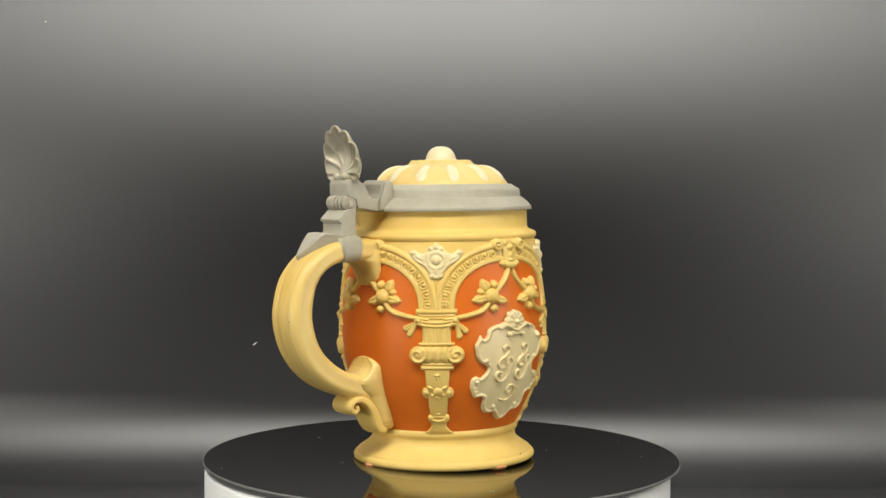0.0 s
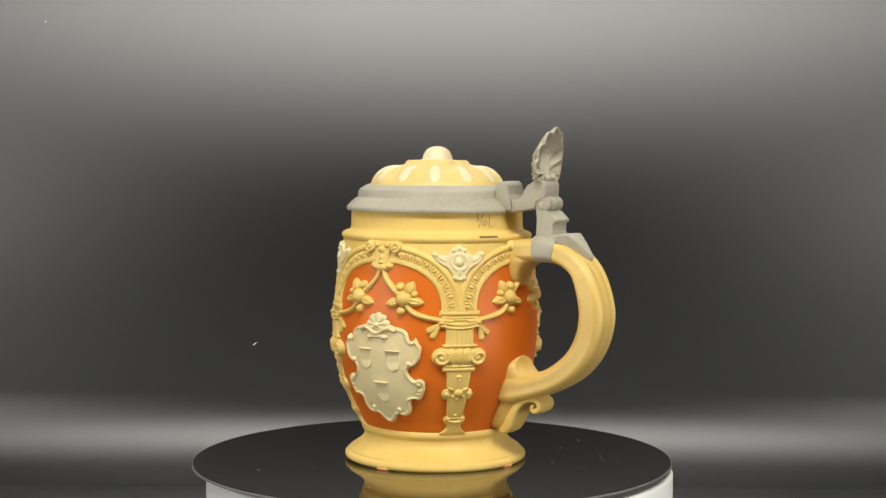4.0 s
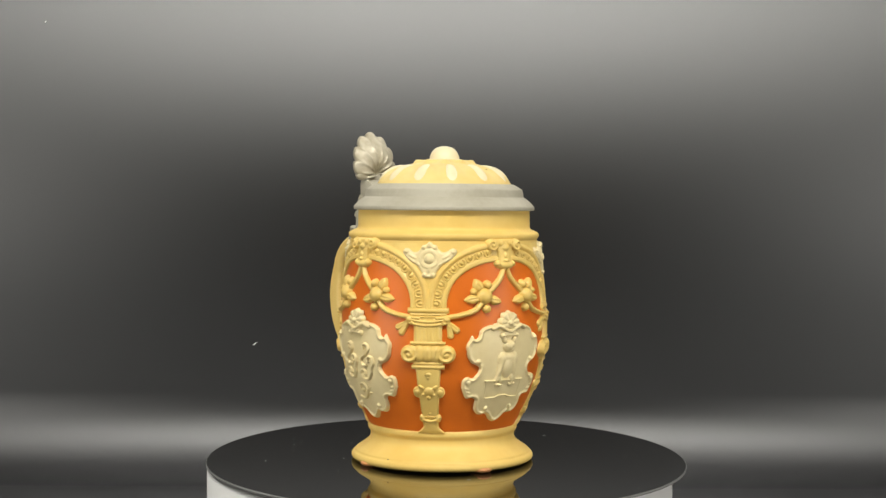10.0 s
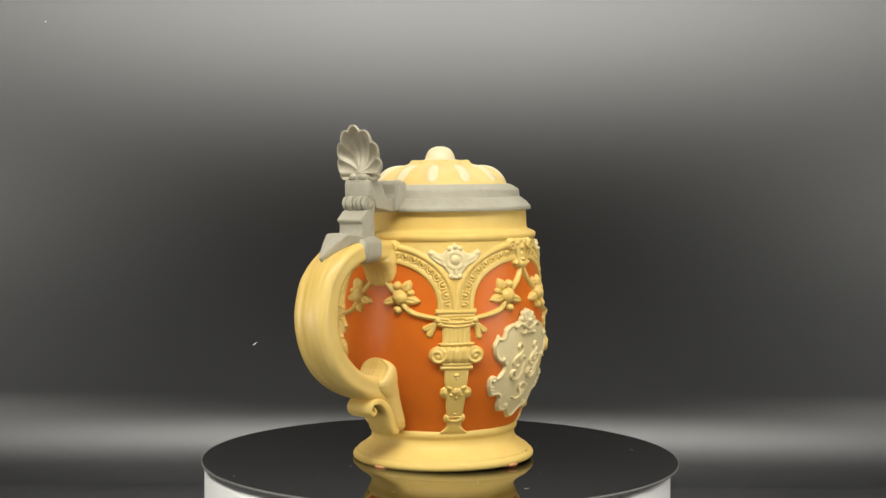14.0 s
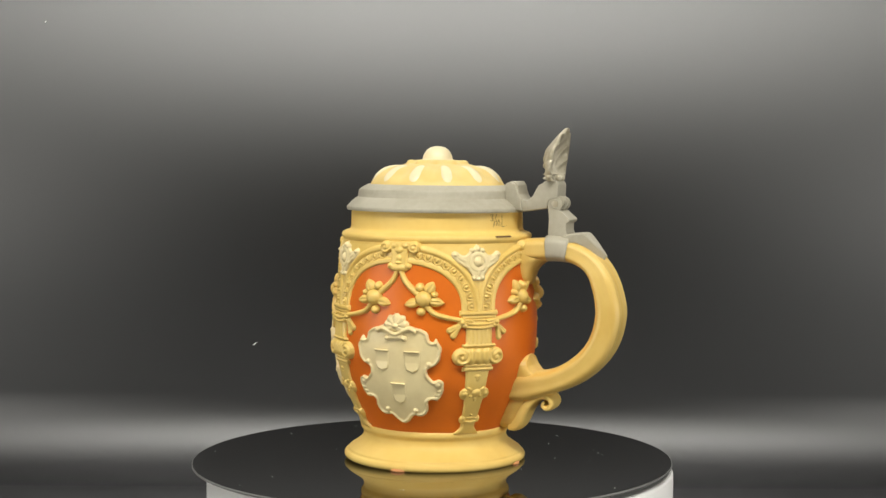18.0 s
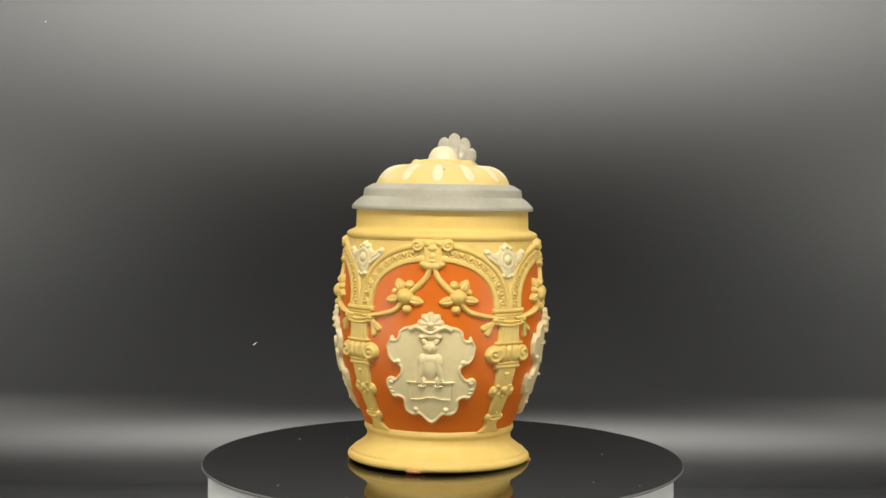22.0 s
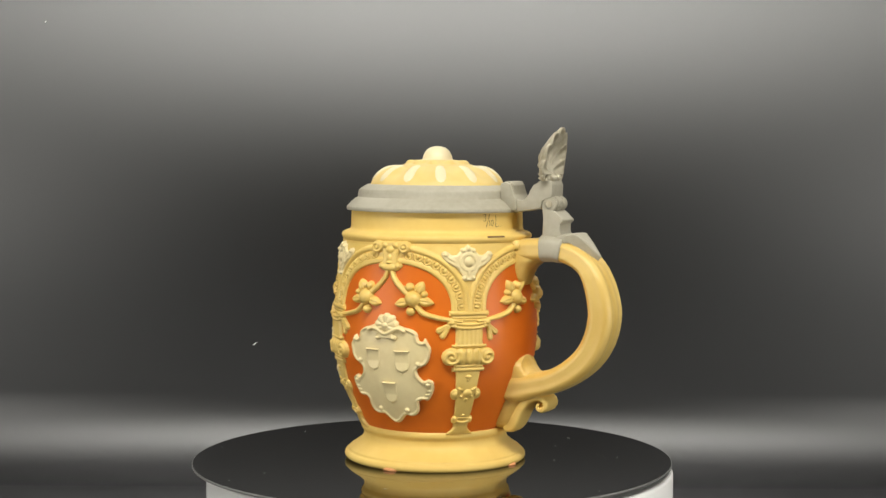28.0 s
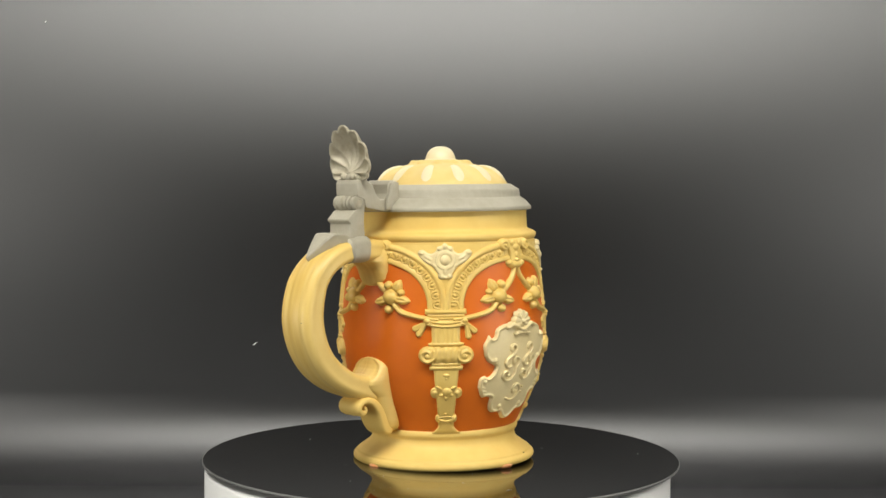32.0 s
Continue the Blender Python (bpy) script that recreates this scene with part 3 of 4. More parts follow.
def build_shield(turn, name, label, motif):
    U, Z = field(-21.0, 21.0, 20.0, 71.5, 0.3)
    A = np.abs(U)
    o = curve(HALF_SHIELD, 5)
    o[:, 1] += 0.7 * np.clip((o[:, 1] - 46) / 12, 0, 1)
    both = np.vstack([o, o[::-1][1:-1] * (-1, 1)])
    d = inside(U, Z, both)
    H = plate(d, 0.8, 1.35) + np.where(d > 0, 0.65 * np.exp(-((d - 0.75) / 0.55) ** 2), 0)
    for u, z, r in ((12.9, 47.0, 1.35), (16.6, 38.2, 1.4), (6.8, 26.6, 1.4), (15.6, 56.0, 0.7)):
        H = top(H, lump(A, Z, u, z, r, r, 2.5))
    for k in range(3):
        H = top(H, lump(A, Z, 17.4 - 0.7 * k, 35.6 - 1.6 * k, 1.9, 0.62, 2.1, 14))
    sh = relief(name, U, Z, H, WHITE, stein, label)
    sh.matrix_basis = pose(0, 0, 0, 0, 0, turn)
    # crest: a small ribbed shell over a scroll and bracket
    U, Z = field(-9.0, 9.0, 62.9 - 8.5, 62.9 + 6.5, 0.2)
    A = np.abs(U)
    y = Z - 62.9
    fr, fa = np.hypot(U, y), np.arctan2(y, U)
    H = plate(4.2 + 0.55 * np.abs(np.cos(4.5 * (fa - math.pi / 2))) - fr, 0.7, 1.3) + np.where((fr > 1.5) & (y > -1.6), 0.4 * np.abs(np.cos(4.5 * (fa - math.pi / 2))) - 0.2, 0)
    H = top(np.where(y > -1.8, H, -1), lump(U, Z, 0, 62.9, 1.35, 1.35, 2.5))
    arc = curve([(-7.4, -2.2), (-5.4, -1.2), (-3.2, -2.0), (0, -3.6), (3.2, -2.0), (5.4, -1.2), (7.4, -2.2)], 6)
    d, at = seg_dist(U, y, arc)
    H = top(H, cord(d, 0.95, 1.9), lump(A, y, 3.3, -5.2, 1.25, 1.15, 2.0) - np.where(np.abs(np.hypot(A - 3.3, y + 5.2) - 0.6) < 0.2, 0.25, 0), plate(np.minimum(3.0 - A, 1.1 - np.abs(y + 4.6)), 0.7, 1.35))
    relief("shell_crest", U, Z, H, WHITE, sh, "ivory shell crest", lift=1.1)
    motif(sh)
    return sh


def owl(sh):
    U, Z = field(-11.0, 11.0, 30.0, 58.5, 0.25)
    A = np.abs(U)
    head = top(lump(U, Z, 0, 53.2, 3.2, 2.9, 2.5), leaf(A, Z, 1.6, 54.6, 3.5, 57.6, 1.2, 2.3), lump(A, Z, 1.35, 53.6, 1.15, 1.15, 2.9) - np.where(np.hypot(A - 1.35, Z - 53.6) < 0.45, 0.5, 0), leaf(U, Z, 0, 53.4, 0, 51.2, 0.55, 3.2))
    body = top(lump(U, Z, 0, 45.2, 3.4, 6.0, 2.3), lump(U, Z, 0, 48.4, 4.4, 2.6, 2.2))
    wing = top(lump(A, Z, 3.3, 44.6, 1.5, 6.6, 2.25, 10), lump(A, Z, 2.8, 47.6, 2.4, 3.6, 2.2))
    tail = leaf(A, Z, 3.2, 42.0, 5.4, 37.4, 1.3, 1.9)
    legs = lump(A, Z, 2.8, 39.2, 1.1, 2.4, 2.0)
    toes = top(*[lump(A, Z, 2.0 + 0.85 * k, 37.0 - 0.25 * (k == 1), 0.48, 0.95, 2.2) for k in range(4)])
    book = top(plate(np.minimum(9.8 - A, 0.5 - np.abs(Z - 38.7)), 0.4, 1.65), np.where(A < 8.6, cord(np.abs(Z - 31.5 - 0.9 * np.exp(-(A - 1.2) ** 2 / 3) + 0.04 * A), 0.45, 1.55), -1), np.where((Z > 31.6) & (Z < 38.6), cord(np.abs(A - 8.9), 0.3, 1.2), -1))
    relief("owl_relief", U, Z, top(head, body, wing, tail, legs, toes, book), WHITE, sh, "ivory owl standing on a book", lift=0.45)


def stroke(U, Z, pts, w, h, closed=False):
    d, _ = seg_dist(U, Z, curve(pts, 7, closed))
    return cord(d, w, h)


def clefs(sh):
    for x in (-4.7, 5.3):
        U, Z = field(x - 5.6, x + 5.6, 36.0, 55.0, 0.22)
        y = 45.4
        at = lambda pts: [(x + a * 0.98, y + b) for a, b in pts]
        s = stroke(U, Z, at([(-0.7, 5.6), (-1.0, 6.9), (0.0, 7.7), (1.3, 7.2), (1.7, 5.4), (0.2, 3.5), (-2.3, 1.9), (-3.2, 0.2), (-2.3, -1.5), (-0.6, -1.6)]), 0.78, 2.0)
        s = top(s, stroke(U, Z, at([(0.9, 0.2), (1.0, 1.7), (2.3, 2.5), (3.7, 1.7), (3.9, -0.2), (2.7, -2.3), (2.1, -4.8), (0.2, -7.1), (-2.3, -7.3), (-4.0, -5.5), (-3.3, -3.6), (-1.6, -3.7), (-1.3, -5.0)]), 0.78, 2.0))
        s = top(s, lump(U, Z, x - 0.5, y - 1.4, 0.95, 0.95, 2.2), lump(U, Z, x - 1.5, y - 5.1, 0.9, 0.9, 2.2), lump(U, Z, x + 1.0, y + 0.2, 0.9, 0.9, 2.1))
        relief("treble_clef", U, Z, s, WHITE, sh, "raised ivory treble clef", lift=0.45)
    U, Z = field(-6.0, 6.5, 27.0, 38.5, 0.22)
    s = stroke(U, Z, [(0.1, 32.8), (-1.1, 32.3), (-1.9, 33.9), (-0.8, 35.6), (1.3, 35.6), (2.8, 33.7), (2.2, 31.4), (0.4, 29.8), (-1.9, 29.2), (-4.3, 29.9)], 0.66, 1.9)
    s = top(s, lump(U, Z, -0.2, 32.9, 1.0, 0.9, 2.2), lump(U, Z, 4.4, 34.4, 0.65, 0.65, 2.0), lump(U, Z, 4.5, 32.0, 0.65, 0.65, 2.0))
    relief("bass_clef", U, Z, s, WHITE, sh, "raised ivory bass clef", lift=0.45)


def arms(sh):
    for x, z in ((-6.2, 52.6), (6.4, 52.4), (0.1, 38.6)):
        U, Z = field(x - 4, x + 4, z - 11, z + 2, 0.22)
        X = U - x
        out = [(-2.9, z), (2.9, z), (3.0, z - 6.0), (2.4, z - 8.0), (1.0, z - 8.6), (0, z - 9.4), (-1.0, z - 8.6), (-2.4, z - 8.0), (-3.0, z - 6.0)]
        d = inside(X, Z, out)
        s = np.where(d > -0.2, 0.92 + (0.05 + 0.55 * np.clip((z - 5.0 - Z) / 3.2, 0, 1)) * np.clip(d / 0.35, -0.5, 1), -1)
        s = top(s, np.where(np.abs(X) < 3.0, cord(np.abs(Z - z + 0.2), 0.42, 2.0), -1))
        relief("escutcheon", U, Z, s, WHITE, sh, "small raised ivory escutcheon", lift=0.45)


build_shield(180, "owl_shield", "ivory cartouche with an owl on a book", owl)
build_shield(90, "clef_shield", "ivory cartouche with three music clefs", clefs)
build_shield(270, "arms_shield", "ivory cartouche with three blank escutcheons", arms)

# ---- handle ----
HANDLE = [(37.0, 92.4, 9.4), (42.0, 92.6, 9.4), (46.0, 92.8, 9.6), (50.0, 93.0, 9.7), (54.0, 93.0, 9.6), (58.0, 92.8, 9.2), (64.0, 91.4, 9.4), (71.0, 87.0, 9.0), (75.4, 79.8, 10.2), (77.6, 71.3, 11.0), (78.0, 65.2, 11.4), (76.3, 56.9, 11.4), (72.2, 49.0, 11.2), (65.8, 42.8, 11.0), (58.9, 38.6, 10.4), (52.6, 36.2, 10.4), (46.6, 34.8, 11.6), (41.0, 33.6, 12.4), (36.0, 32.6, 10.0)]


def tube(path, widths, lobes=0.6, n_seg=56, ends=True, slew=2.5):
    """A solid swept along (r, z, thickness) in the stein's radial plane; its outer face carries three soft flutes."""
    c = curve(path, 6)
    for _ in range(6):
        c[1:-1] = 0.25 * c[:-2] + 0.5 * c[1:-1] + 0.25 * c[2:]
    rows = []
    tan = np.gradient(c[:, :2], axis=0)
    tan /= np.hypot(tan[:, 0], tan[:, 1])[:, None]
    wd = np.interp(np.linspace(0, 1, len(c)), np.linspace(0, 1, len(widths)), widths)
    for (r, z, th), (tr, tz), w in zip(c, tan, wd):
        nr, nz = -tz, tr
        row = []
        for a in np.linspace(0, 2 * math.pi, n_seg, endpoint=False):
            x = math.copysign(abs(math.cos(a)) ** 0.66, math.cos(a))
            y = math.copysign(abs(math.sin(a)) ** 0.55, math.sin(a))
            off = y * th / 2
            if y > 0:
                off -= lobes * (0.5 - 0.5 * math.cos(x * math.pi * 3.0)) * y
            across = x * w / 2 - math.copysign(lobes * 0.9 * math.exp(-((y - 0.1) / 0.42) ** 2), x) * (abs(x) > 0.9)
            row.append(((across - slew * min(1, max(0, (94 - z) / 14))) * 0.001, -(r + nr * off) * 0.001, (z + nz * off) * 0.001))
        rows.append(row)
    bm = grid_mesh(np.array(rows), wrap_u=True)
    if ends:
        bmesh.ops.holes_fill(bm, edges=[e for e in bm.edges if e.is_boundary])
    bmesh.ops.recalc_face_normals(bm, faces=bm.faces)
    return bm


def build_handle():
    bow = part("handle", tube(HANDLE, [15.0, 16.6, 17.0, 17.4, 17.9, 18.0, 17.8, 17.4, 16.8, 16.4, 16.2]), STAINED, stein, "thick fluted cream loop handle")
    # spoon-shaped root: a lip spreading up the wall, a rounded ridge running down to the foot
    U, Z = field(-10.5, 9.6, 14.6, 51.0, 0.3)
    X = np.abs(U + 0.9)
    half = np.interp(Z, [14.6, 15.2, 16.0, 17.4, 20, 25, 31, 38, 41.6, 43.5, 44.8, 45.8, 46.6, 47.1, 47.5], [0.6, 3.6, 5.6, 7.2, 8.0, 8.3, 8.4, 8.7, 9.0, 8.7, 7.8, 6.4, 4.6, 2.8, 0.2])
    rise = np.interp(Z, [14.6, 15.6, 17, 20, 24, 28, 31, 34, 36.6, 38.2, 39.4, 40.4, 41.6, 42.9, 44.5, 46.4, 47.4], [1.2, 6.0, 7.8, 8.2, 8.2, 8.2, 8.2, 10.6, 11.4, 10.4, 8.2, 6.3, 4.7, 3.3, 2.2, 1.3, 0.9])
    q = np.clip(X / np.maximum(half, 0.2), 0, 1.2)
    H = np.where((q < 1) & (Z < 47.4), rise * np.clip(1 - q ** 3.2, 0, 1) ** 0.5, -1)
    H = H + np.where(q < 1, 0.75 * np.exp(-((q - 0.80) / 0.14) ** 2) * np.clip((Z - 36) / 4, 0, 1), 0)
    H = H - np.where(q < 1, 0.35 * (0.5 - 0.5 * np.cos(q * math.pi * 3)) * np.clip((40 - Z) / 6, 0, 1) * np.clip((Z - 19) / 4, 0, 1), 0)
    relief("handle_root", U, Z, H, STAINED, bow, "spoon-shaped cream root of the handle")
    # bracket under the handle's upper end
    U, Z = field(-9.5, 9.5, 74.0, 93.0, 0.3)
    half = np.interp(Z, [77.2, 77.8, 78.8, 80.4, 83, 87, 93], [0.5, 3.2, 5.4, 7.0, 7.9, 8.2, 8.0])
    rise = np.interp(Z, [77, 78, 79, 80.4, 82, 84, 85.6, 87, 88.2, 90, 93], [0.6, 1.5, 2.0, 2.5, 3.2, 4.4, 5.9, 7.8, 9.8, 9.8, 6.0])
    q = np.clip(np.abs(U) / half, 0, 1.2)
    relief("handle_bracket", U, Z, np.where((q < 1) & (Z > 77.3), rise * np.clip(1 - q ** 2.4, 0, 1) ** 0.5, -1), STAINED, bow, "cream bracket under the handle")
    # scroll under the handle's foot
    curl = [(35.2, 15.6, 3.0), (37.8, 16.4, 5.2), (39.6, 18.8, 5.8), (41.2, 22.2, 5.4), (43.4, 25.8, 5.0), (46.2, 28.8, 4.4), (49.7, 30.4, 3.5), (53.0, 29.6, 3.0), (54.2, 27.4, 2.9), (53.2, 25.4, 2.8), (51.2, 25.0, 2.6), (50.2, 26.4, 2.4), (51.2, 27.6, 2.0)]
    part("scroll", tube(curl, [10.4, 12.2, 13.8, 13.6, 12.8, 11.8, 11.2], lobes=0.1, slew=1.0), CREAM, bow, "cream scroll curl")


build_handle()

# ---- lid and hinge ----
lid = part("lid_rim", revolve([(36.9, 108.5), (38.0, 108.4), (38.5, 108.45), (38.65, 108.7), (38.65, 109.9), (38.5, 110.15), (38.0, 110.7), (37.2, 111.6), (36.3, 112.5), (35.3, 113.3), (34.7, 113.75), (34.3, 113.95), (34.05, 114.05), (33.95, 114.3), (33.75, 116.0), (33.55, 117.1), (33.35, 117.5), (33.0, 117.75), (31.6, 118.6), (30.1, 119.5), (29.7, 119.68), (29.3, 119.72), (28.8, 119.65), (28.5, 119.0), (28.5, 112.4), (36.9, 112.2), (36.9, 108.5)], 180), PEWTER, stein, "stepped pewter lid rim")
DOME = [(28.9, 118.3), (28.7, 119.4), (27.4, 121.6), (25.2, 123.8), (22.5, 125.7), (19.4, 127.0), (16.0, 127.9), (13.8, 128.5), (12.8, 129.1), (11.8, 129.8), (10.4, 130.1), (8.2, 130.2), (6.4, 130.4), (0.1, 130.5)]


def build_dome():
    pr = curve(np.array(DOME), 6)
    az = np.linspace(0, 2 * math.pi, 256, endpoint=False)
    rows = []
    for r, z in pr:
        k = max(0.0, 1 - abs((r - 22.5) / 5.8) ** 2)
        c = max(0.0, 1 - abs((r - 12.2) / 1.7) ** 2)
        rr = r + 0.6 * k * np.cos(12 * az) + 0.6 * c * np.cos(10 * az)
        z2 = z + 0.4 * k * np.cos(12 * az) + 0.4 * c * np.cos(10 * az)
        rows.append(np.stack([rr * np.sin(az), -rr * np.cos(az), z2], -1) * 0.001)
    dome = part("lid_dome", grid_mesh(np.array(rows), wrap_u=True), LID_CREAM, stein, "domed cream ceramic lid inset")
    # ivory gadroons on the dome's shoulder
    line = curve([(27.9, 120.7), (26.0, 123.1), (23.2, 125.3), (20.0, 126.8), (16.8, 127.7)], 5)
    P = []
    n = len(line)
    for i, (r, z) in enumerate(line):
        t = i / (n - 1)
        w = (2.8 - 1.1 * t) * math.sqrt(max(0.02, 1 - abs(2 * t - 1) ** 3.2))
        h = 1.0 * math.sqrt(max(0.0, 1 - abs(2 * t - 1) ** 2.6))
        row = []
        for s in np.linspace(-1, 1, 13):
            lobe = max(0.0, 1 - abs((r - 22.5) / 5.8) ** 2) * math.cos(12 * s * w / r)
            up = 0.62 * lobe + 0.42 * h * (1 - s * s) + 0.12 - 0.3 * s ** 6
            row.append((s * w * 0.001, -(r + up * 0.55) * 0.001, (z + up * 0.8) * 0.001))
        P.append(row)
    first = part("gadroon", grid_mesh(np.array(P)), IVORY, dome, "ivory glazed gadroon")
    for k in range(1, 12):
        twin(first, dome, k * 30)
    part("knob", revolve([(7.6, 129.9), (6.9, 130.3), (6.5, 130.7), (6.35, 131.2), (6.15, 132.0), (5.5, 133.5), (4.4, 134.9), (2.9, 135.8), (1.4, 136.2), (0.05, 136.3)], 48, smooth_n=4), IVORY, dome, "smooth ivory knob")


build_dome()


def build_hinge():
    # strap round the handle with its post
    strap = part("strap", tube([(51.2, 93.5, 11.6), (53.5, 93.6, 11.6), (56.5, 93.5, 11.4), (60.2, 93.0, 11.2)], [18.8, 19.0, 19.0, 18.8], lobes=0.0), PEWTER, stein, "pewter strap clasped round the handle")
    part("post", block([(51.4, 97.4), (51.8, 106.0), (51.2, 111.6), (51.5, 113.4), (52.6, 114.8), (54.2, 115.4), (55.1, 115.0), (55.5, 113.4), (55.5, 111.0), (55.6, 109.9), (57.0, 109.3), (60.6, 105.9), (60.4, 105.0), (59.2, 104.2), (59.2, 101.0), (61.0, 97.6), (60.4, 95.5), (52.0, 96.0)], 6.1, 0.35), PEWTER, strap)
    # leaf-shaped tang lying on the handle, with two side points
    P = []
    spine = np.array([(58.6, 99.4), (62.4, 99.9), (66.4, 100.3), (67.6, 99.8), (71.2, 96.2), (74.4, 92.4), (75.7, 90.6)])
    wide = (6.9, 6.6, 5.6, 5.2, 3.3, 1.5, 0.3)
    for (r, z), w in zip(spine, wide):
        row = []
        for s in (-1, -0.86, -0.5, 0, 0.5, 0.86, 1):
            e = 0.5 * (1 - abs(s)) - (0.7 if abs(s) == 1 else 0)
            row.append((s * w * 0.001 - 0.00012 * max(0.0, r - 58), -(r + 0.6 * e) * 0.001, (z + 0.7 * e) * 0.001))
        P.append(row)
    bm = grid_mesh(np.array(P))
    r = bmesh.ops.extrude_face_region(bm, geom=bm.faces[:])
    for v in r["geom"]:
        if isinstance(v, bmesh.types.BMVert):
            v.co += Vector((0, 0.0026, -0.0034))
    bmesh.ops.recalc_face_normals(bm, faces=bm.faces)
    part("tang", bm, PEWTER, strap, "pointed pewter leaf", smooth=False)
    # knuckles and pin
    part("pin", rod(1.5, 6.55, 54.4, 112.4), TARNISH, strap, "round pewter hinge pin", smooth=False)
    for s in (-1, 1):
        ring = revolve([(1.5, 0.0), (1.55, 0.22), (2.05, 0.22), (2.1, 0.0)], 28)
        ring.transform(Matrix.Translation((s * 0.0061, -0.0544, 0.1124)) @ pose(0, 0, 0, 0, s * 90, 0))
        part("pin_collar", ring, PEWTER, strap)
    for x0, x1, r in ((-6.1, -4.05, 3.05), (-3.85, -0.55, 3.35), (-0.4, 1.55, 3.1), (1.7, 3.75, 3.3), (3.95, 6.1, 3.05)):
        k = part("knuckle", rod(r, (x1 - x0) / 2, 54.6, 112.4, 44), PEWTER, strap, smooth=False)
        k.location.x = (x0 + x1) * 0.0005
    # arm from the lid to the hinge
    arm = part("lid_arm", block([(33.5, 109.7), (33.8, 120.4), (35.0, 121.7), (37.0, 121.6), (38.2, 120.0), (38.8, 116.1), (40.4, 113.8), (42.4, 113.6), (44.8, 115.6), (46.0, 118.1), (47.2, 120.2), (49.0, 121.0), (50.0, 122.1), (54.8, 122.1), (55.6, 120.4), (55.4, 115.3), (51.5, 113.8), (50.6, 110.4), (45.0, 109.5), (40.0, 108.7), (36.8, 108.9)], 6.2, 0.4), PEWTER, lid, "pewter lid arm")
    part("lug", block([(33.0, 110.2), (33.2, 120.7), (35.2, 121.4), (37.2, 120.7), (38.6, 116.5), (39.9, 114.0), (40.2, 109.3), (36.0, 109.3)], 7.6, 0.5), PEWTER, lid)
    # scallop-shell thumbpiece, hollow towards the handle
    lobes = 9
    na, nr = 91, 20
    A = np.linspace(-118, 118, na)
    front, back = [], []
    for j in range(nr):
        t = j / (nr - 1)
        fr, bk = [], []
        for a in A:
            ph = (a + 118) / 236 * lobes
            sc = abs(math.sin(math.pi * ph))
            R = 19.6 - 7.4 * (abs(a) / 118) ** 1.5
            R *= 0.87 + 0.13 * sc ** 0.6
            q = t * R
            x = q * math.sin(radians(a)) * 0.74
            up = q * math.cos(radians(a))
            if abs(a) > 90:
                up *= 0.6
            cup = 4.6 * math.sin(math.pi * min(1, (t * 0.98)) ** 0.9) * (0.55 + 0.45 * math.cos(radians(a)) ** 2)
            lean = 4.4 * (max(up, 0) / 19.4) ** 1.6
            ridge = min(1, t * 1.6) * (1 - sc) ** 1.8 * (1 - t ** 5)
            hollow = 0.5 * min(1, t * 1.3) * sc
            fr.append((x * 0.001, -(53.3 + lean - cup + 1.1 * ridge - hollow + 1.0) * 0.001, (123.4 + 1.5 + up) * 0.001))
            bk.append((x * 0.001, -(53.3 + lean - cup - 1.5 * ridge - 0.1 * hollow - 0.8) * 0.001, (123.4 + 1.5 + up) * 0.001))
        front.append(fr)
        back.append(bk)
    P = np.concatenate([np.array(front), np.array(back)[::-1]])
    bm = grid_mesh(P)
    bmesh.ops.remove_doubles(bm, verts=bm.verts, dist=0.00002)
    bmesh.ops.holes_fill(bm, edges=[e for e in bm.edges if e.is_boundary])
    bmesh.ops.recalc_face_normals(bm, faces=bm.faces)
    thumb = part("thumbpiece", bm, TARNISH, lid, "pewter scallop-shell thumbpiece")
    for x in (-2.4, 2.4):
        bm = bmesh.new()
        bmesh.ops.create_uvsphere(bm, u_segments=14, v_segments=10, radius=0.0015, matrix=pose(x * 0.001, -0.0545, 0.1234))
        part("bead", bm, TARNISH, thumb)
    bm = bmesh.new()
    bmesh.ops.create_uvsphere(bm, u_segments=20, v_segments=12, radius=1, matrix=pose(0, -0.0525, 0.1227) @ Matrix.Diagonal((0.0044, 0.0025, 0.0022, 1)))
    part("stem", bm, PEWTER, thumb)


build_hinge()
for ob in stein.children:
    if ob.name in ("lid_rim", "lid_dome", "strap", "handle"):
        ob.location.z += 0.0009 if ob.name != "lid_dome" else 0.0010


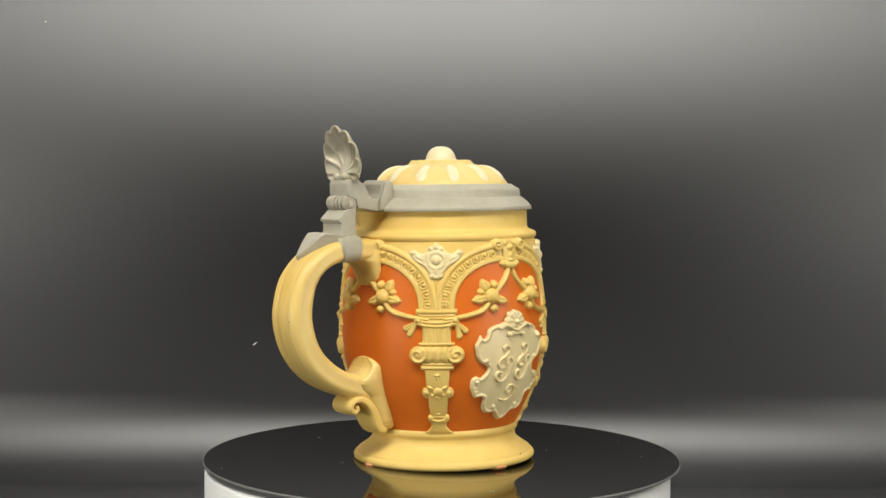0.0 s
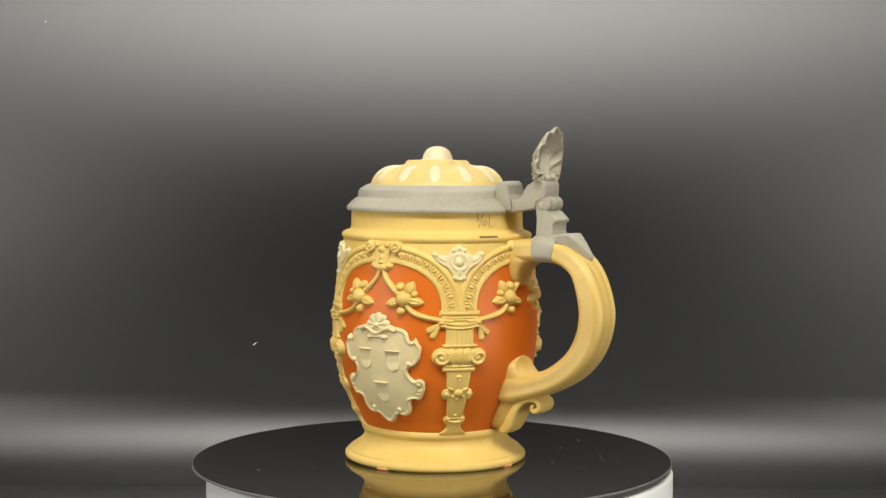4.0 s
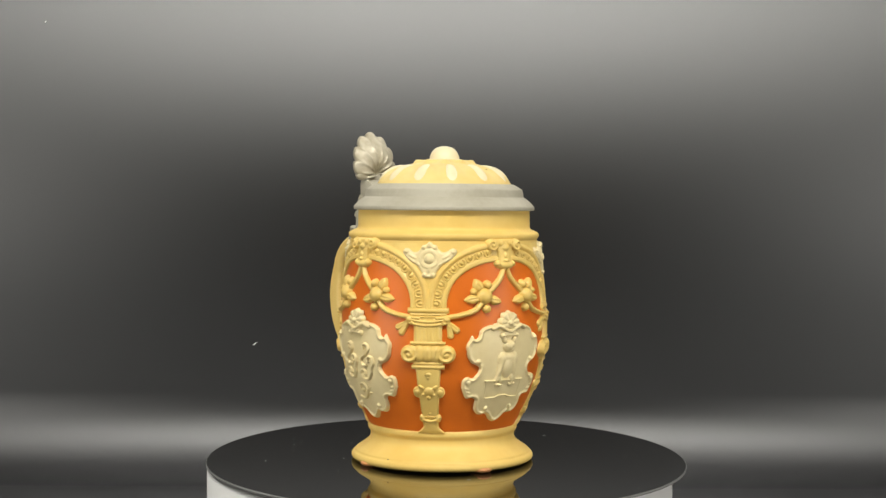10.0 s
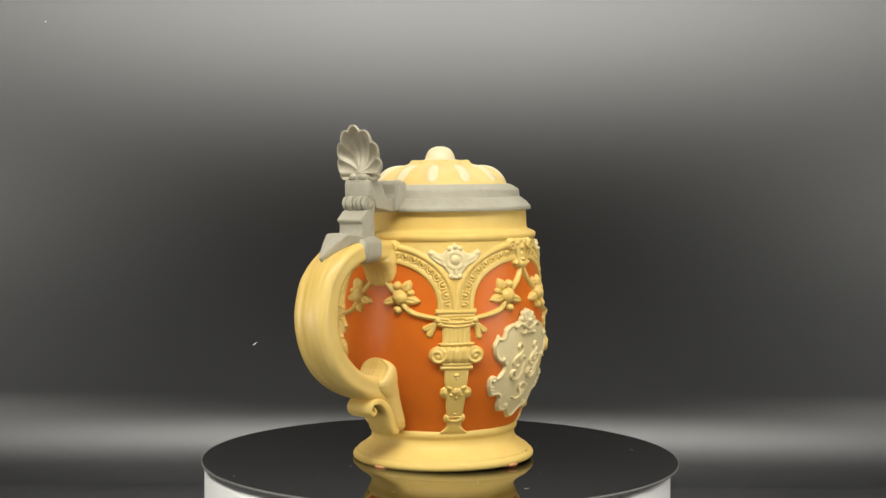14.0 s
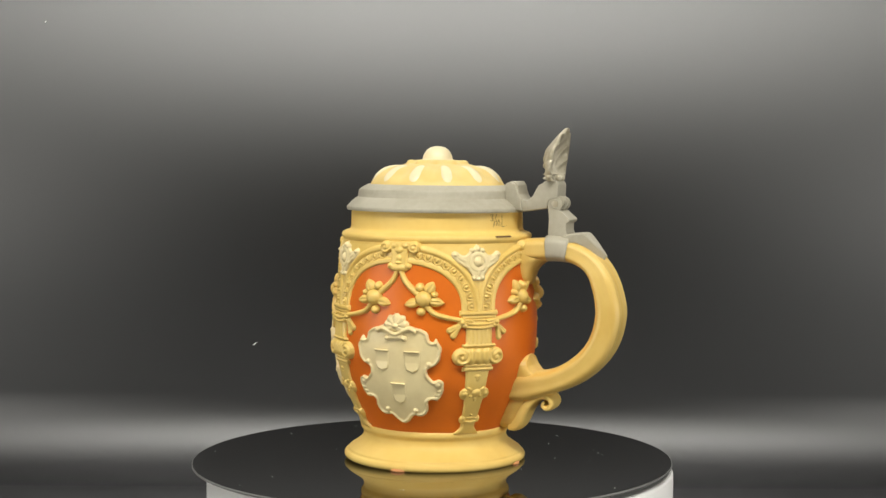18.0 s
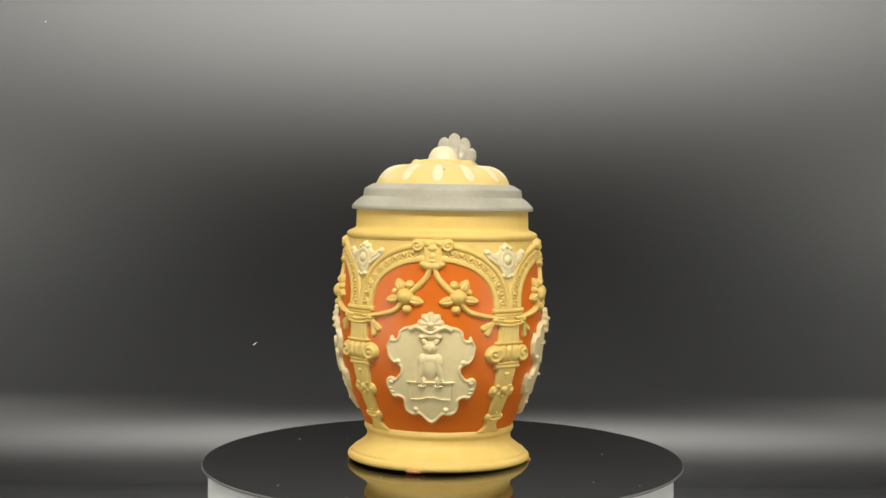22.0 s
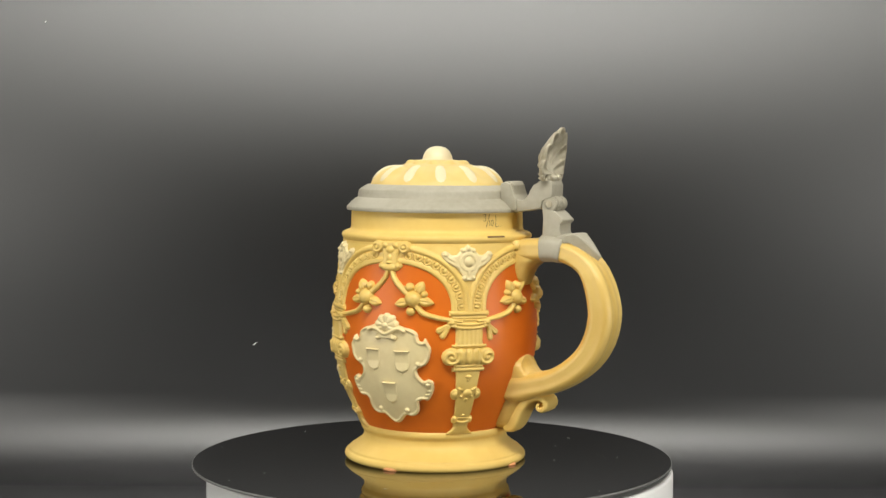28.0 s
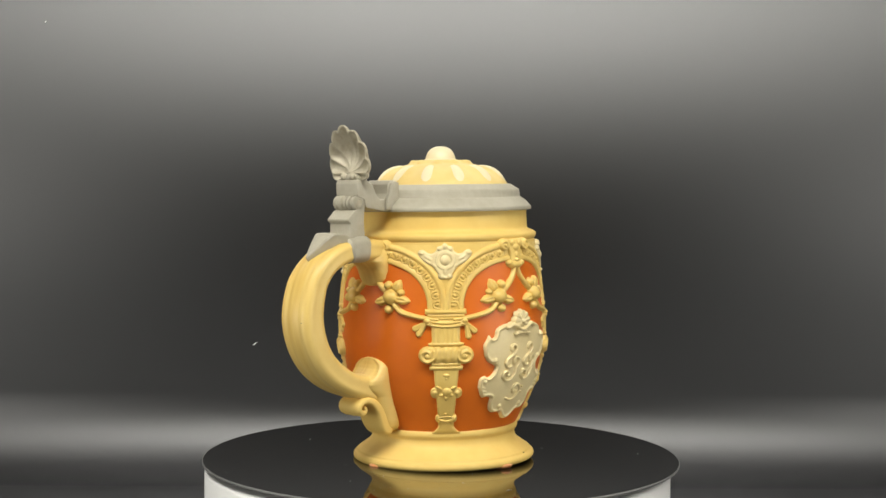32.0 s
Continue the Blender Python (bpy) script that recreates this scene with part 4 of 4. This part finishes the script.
def marking():
    """The measure mark in brown script on the neck, with its filling line on the collar."""
    glyphs = [
        [(0.0, 5.2), (0.9, 5.6), (1.5, 5.0), (0.7, 4.3), (1.5, 3.6), (1.1, 2.8), (0.1, 2.9)],
        [(3.4, 5.7), (2.4, 2.6), (1.6, 0.0)],
        [(3.2, 3.1), (3.4, 1.7), (3.3, 0.7)],
        [(4.7, 3.1), (4.1, 2.2), (4.4, 0.9), (5.2, 1.0), (5.3, 2.4), (4.7, 3.1)],
        [(6.5, 5.0), (6.7, 2.6), (6.5, 0.6), (7.4, 0.2), (8.3, 0.6)],
        [(9.6, 0.5), (9.9, 0.6)]]
    bm = bmesh.new()
    for g in glyphs:
        p = curve(g, 6)
        t = np.gradient(p, axis=0)
        t /= np.hypot(t[:, 0], t[:, 1])[:, None] + 1e-9
        last = None
        for k, ((x, y), (tx, ty)) in enumerate(zip(p, t)):
            w = 0.115 + 0.05 * math.sin(k * 0.9)
            pair = []
            for s in (-1, 1):
                a = radians(-32.6) + (x - s * ty * w) / 36.9
                pair.append(bm.verts.new((0.03689 * math.sin(a), -0.03689 * math.cos(a), (103.2 + y + s * tx * w) * 0.001)))
            if last:
                bm.faces.new((last[0], pair[0], pair[1], last[1]))
            last = pair
    part("measure_mark", bm, INK, stein, "thin brown handwritten measure mark", smooth=False)
    P = []
    for z, r in ((99.15, 40.72), (99.4, 40.66), (99.65, 40.42), (99.85, 40.16)):
        P.append([(r * math.sin(a) * 0.001, -r * math.cos(a) * 0.001, z * 0.001) for a in np.radians(np.linspace(-32.5, -20.0, 14))])
    part("filling_line", grid_mesh(np.array(P)), INK, stein, "brown filling line")


marking()


def specks():
    """Small dark firing specks in the glaze."""
    for a, r, z, s in ((186, 25.6, 126.8, 0.28), (107, 37.6, 4.4, 0.28), (2, 83.3, 66.0, 0.22), (265, 31.0, 117.0, 0.2)):
        bm = bmesh.new()
        bmesh.ops.create_icosphere(bm, subdivisions=2, radius=s * 0.001)
        ob = part("glaze_speck", bm, INK, stein, "dark firing speck")
        ob.location = (r * 0.001 * math.sin(radians(a)), -r * 0.001 * math.cos(radians(a)), z * 0.001)


specks()

# ---- lint caught on the sheet ----


def lint(x, y, z, length, turn):
    bm = bmesh.new()
    bmesh.ops.create_uvsphere(bm, u_segments=8, v_segments=6, radius=1, matrix=Matrix.Diagonal((0.0005, 0.0004, length / 2, 1)))
    for v in bm.verts:
        v.co.x += 6.0 * v.co.z * abs(v.co.z) / max(length, 1e-6) * 0.3
    ob = tagged(mesh_ob("lint", bm, LINT), "tiny white lint fibre on the black sheet", "lint")
    ob.matrix_basis = pose(x, y, z, 0, turn, 0)


for x, z, length, turn in ((-0.1385, -0.0040, 0.0036, 18), (-0.2915, 0.2340, 0.0014, 0)):
    lint(x, float(np.interp(z, SHEET_LINE[:, 1], SHEET_LINE[:, 0])) - 0.0005, z, length, turn)


def motions():
    """Stein and turntable turn together at an even speed, stop with the handle behind, and turn back."""
    SPEED, RETURN, START, REST = 26.5, 26.55, -48.2, 540.8
    STOP, BACK = 22.226, 23.569
    seat = pose(0.0003, 0.0023, -0.0001, 0.58, -0.65, 0)

    def angle(t):
        if t < STOP:
            return START + SPEED * t
        if t < BACK - 0.08:
            return REST
        if t < BACK + 0.08:
            return REST - RETURN * (t - BACK + 0.08) ** 2 / 0.32
        return REST - RETURN * (t - BACK)

    times = [k * 0.5 for k in range(45)] + [22.1, 22.2, 22.3, 22.6, 23.0, 23.4, 23.5, 23.58, 23.66, 23.8] + [24 + k * 0.5 for k in range(17)]
    for ob, local in ((turntable, Matrix()), (stein, seat)):
        walk(ob, [(t, pose(0, 0, 0, 0, 0, angle(t)) @ local) for t in times])


motions()
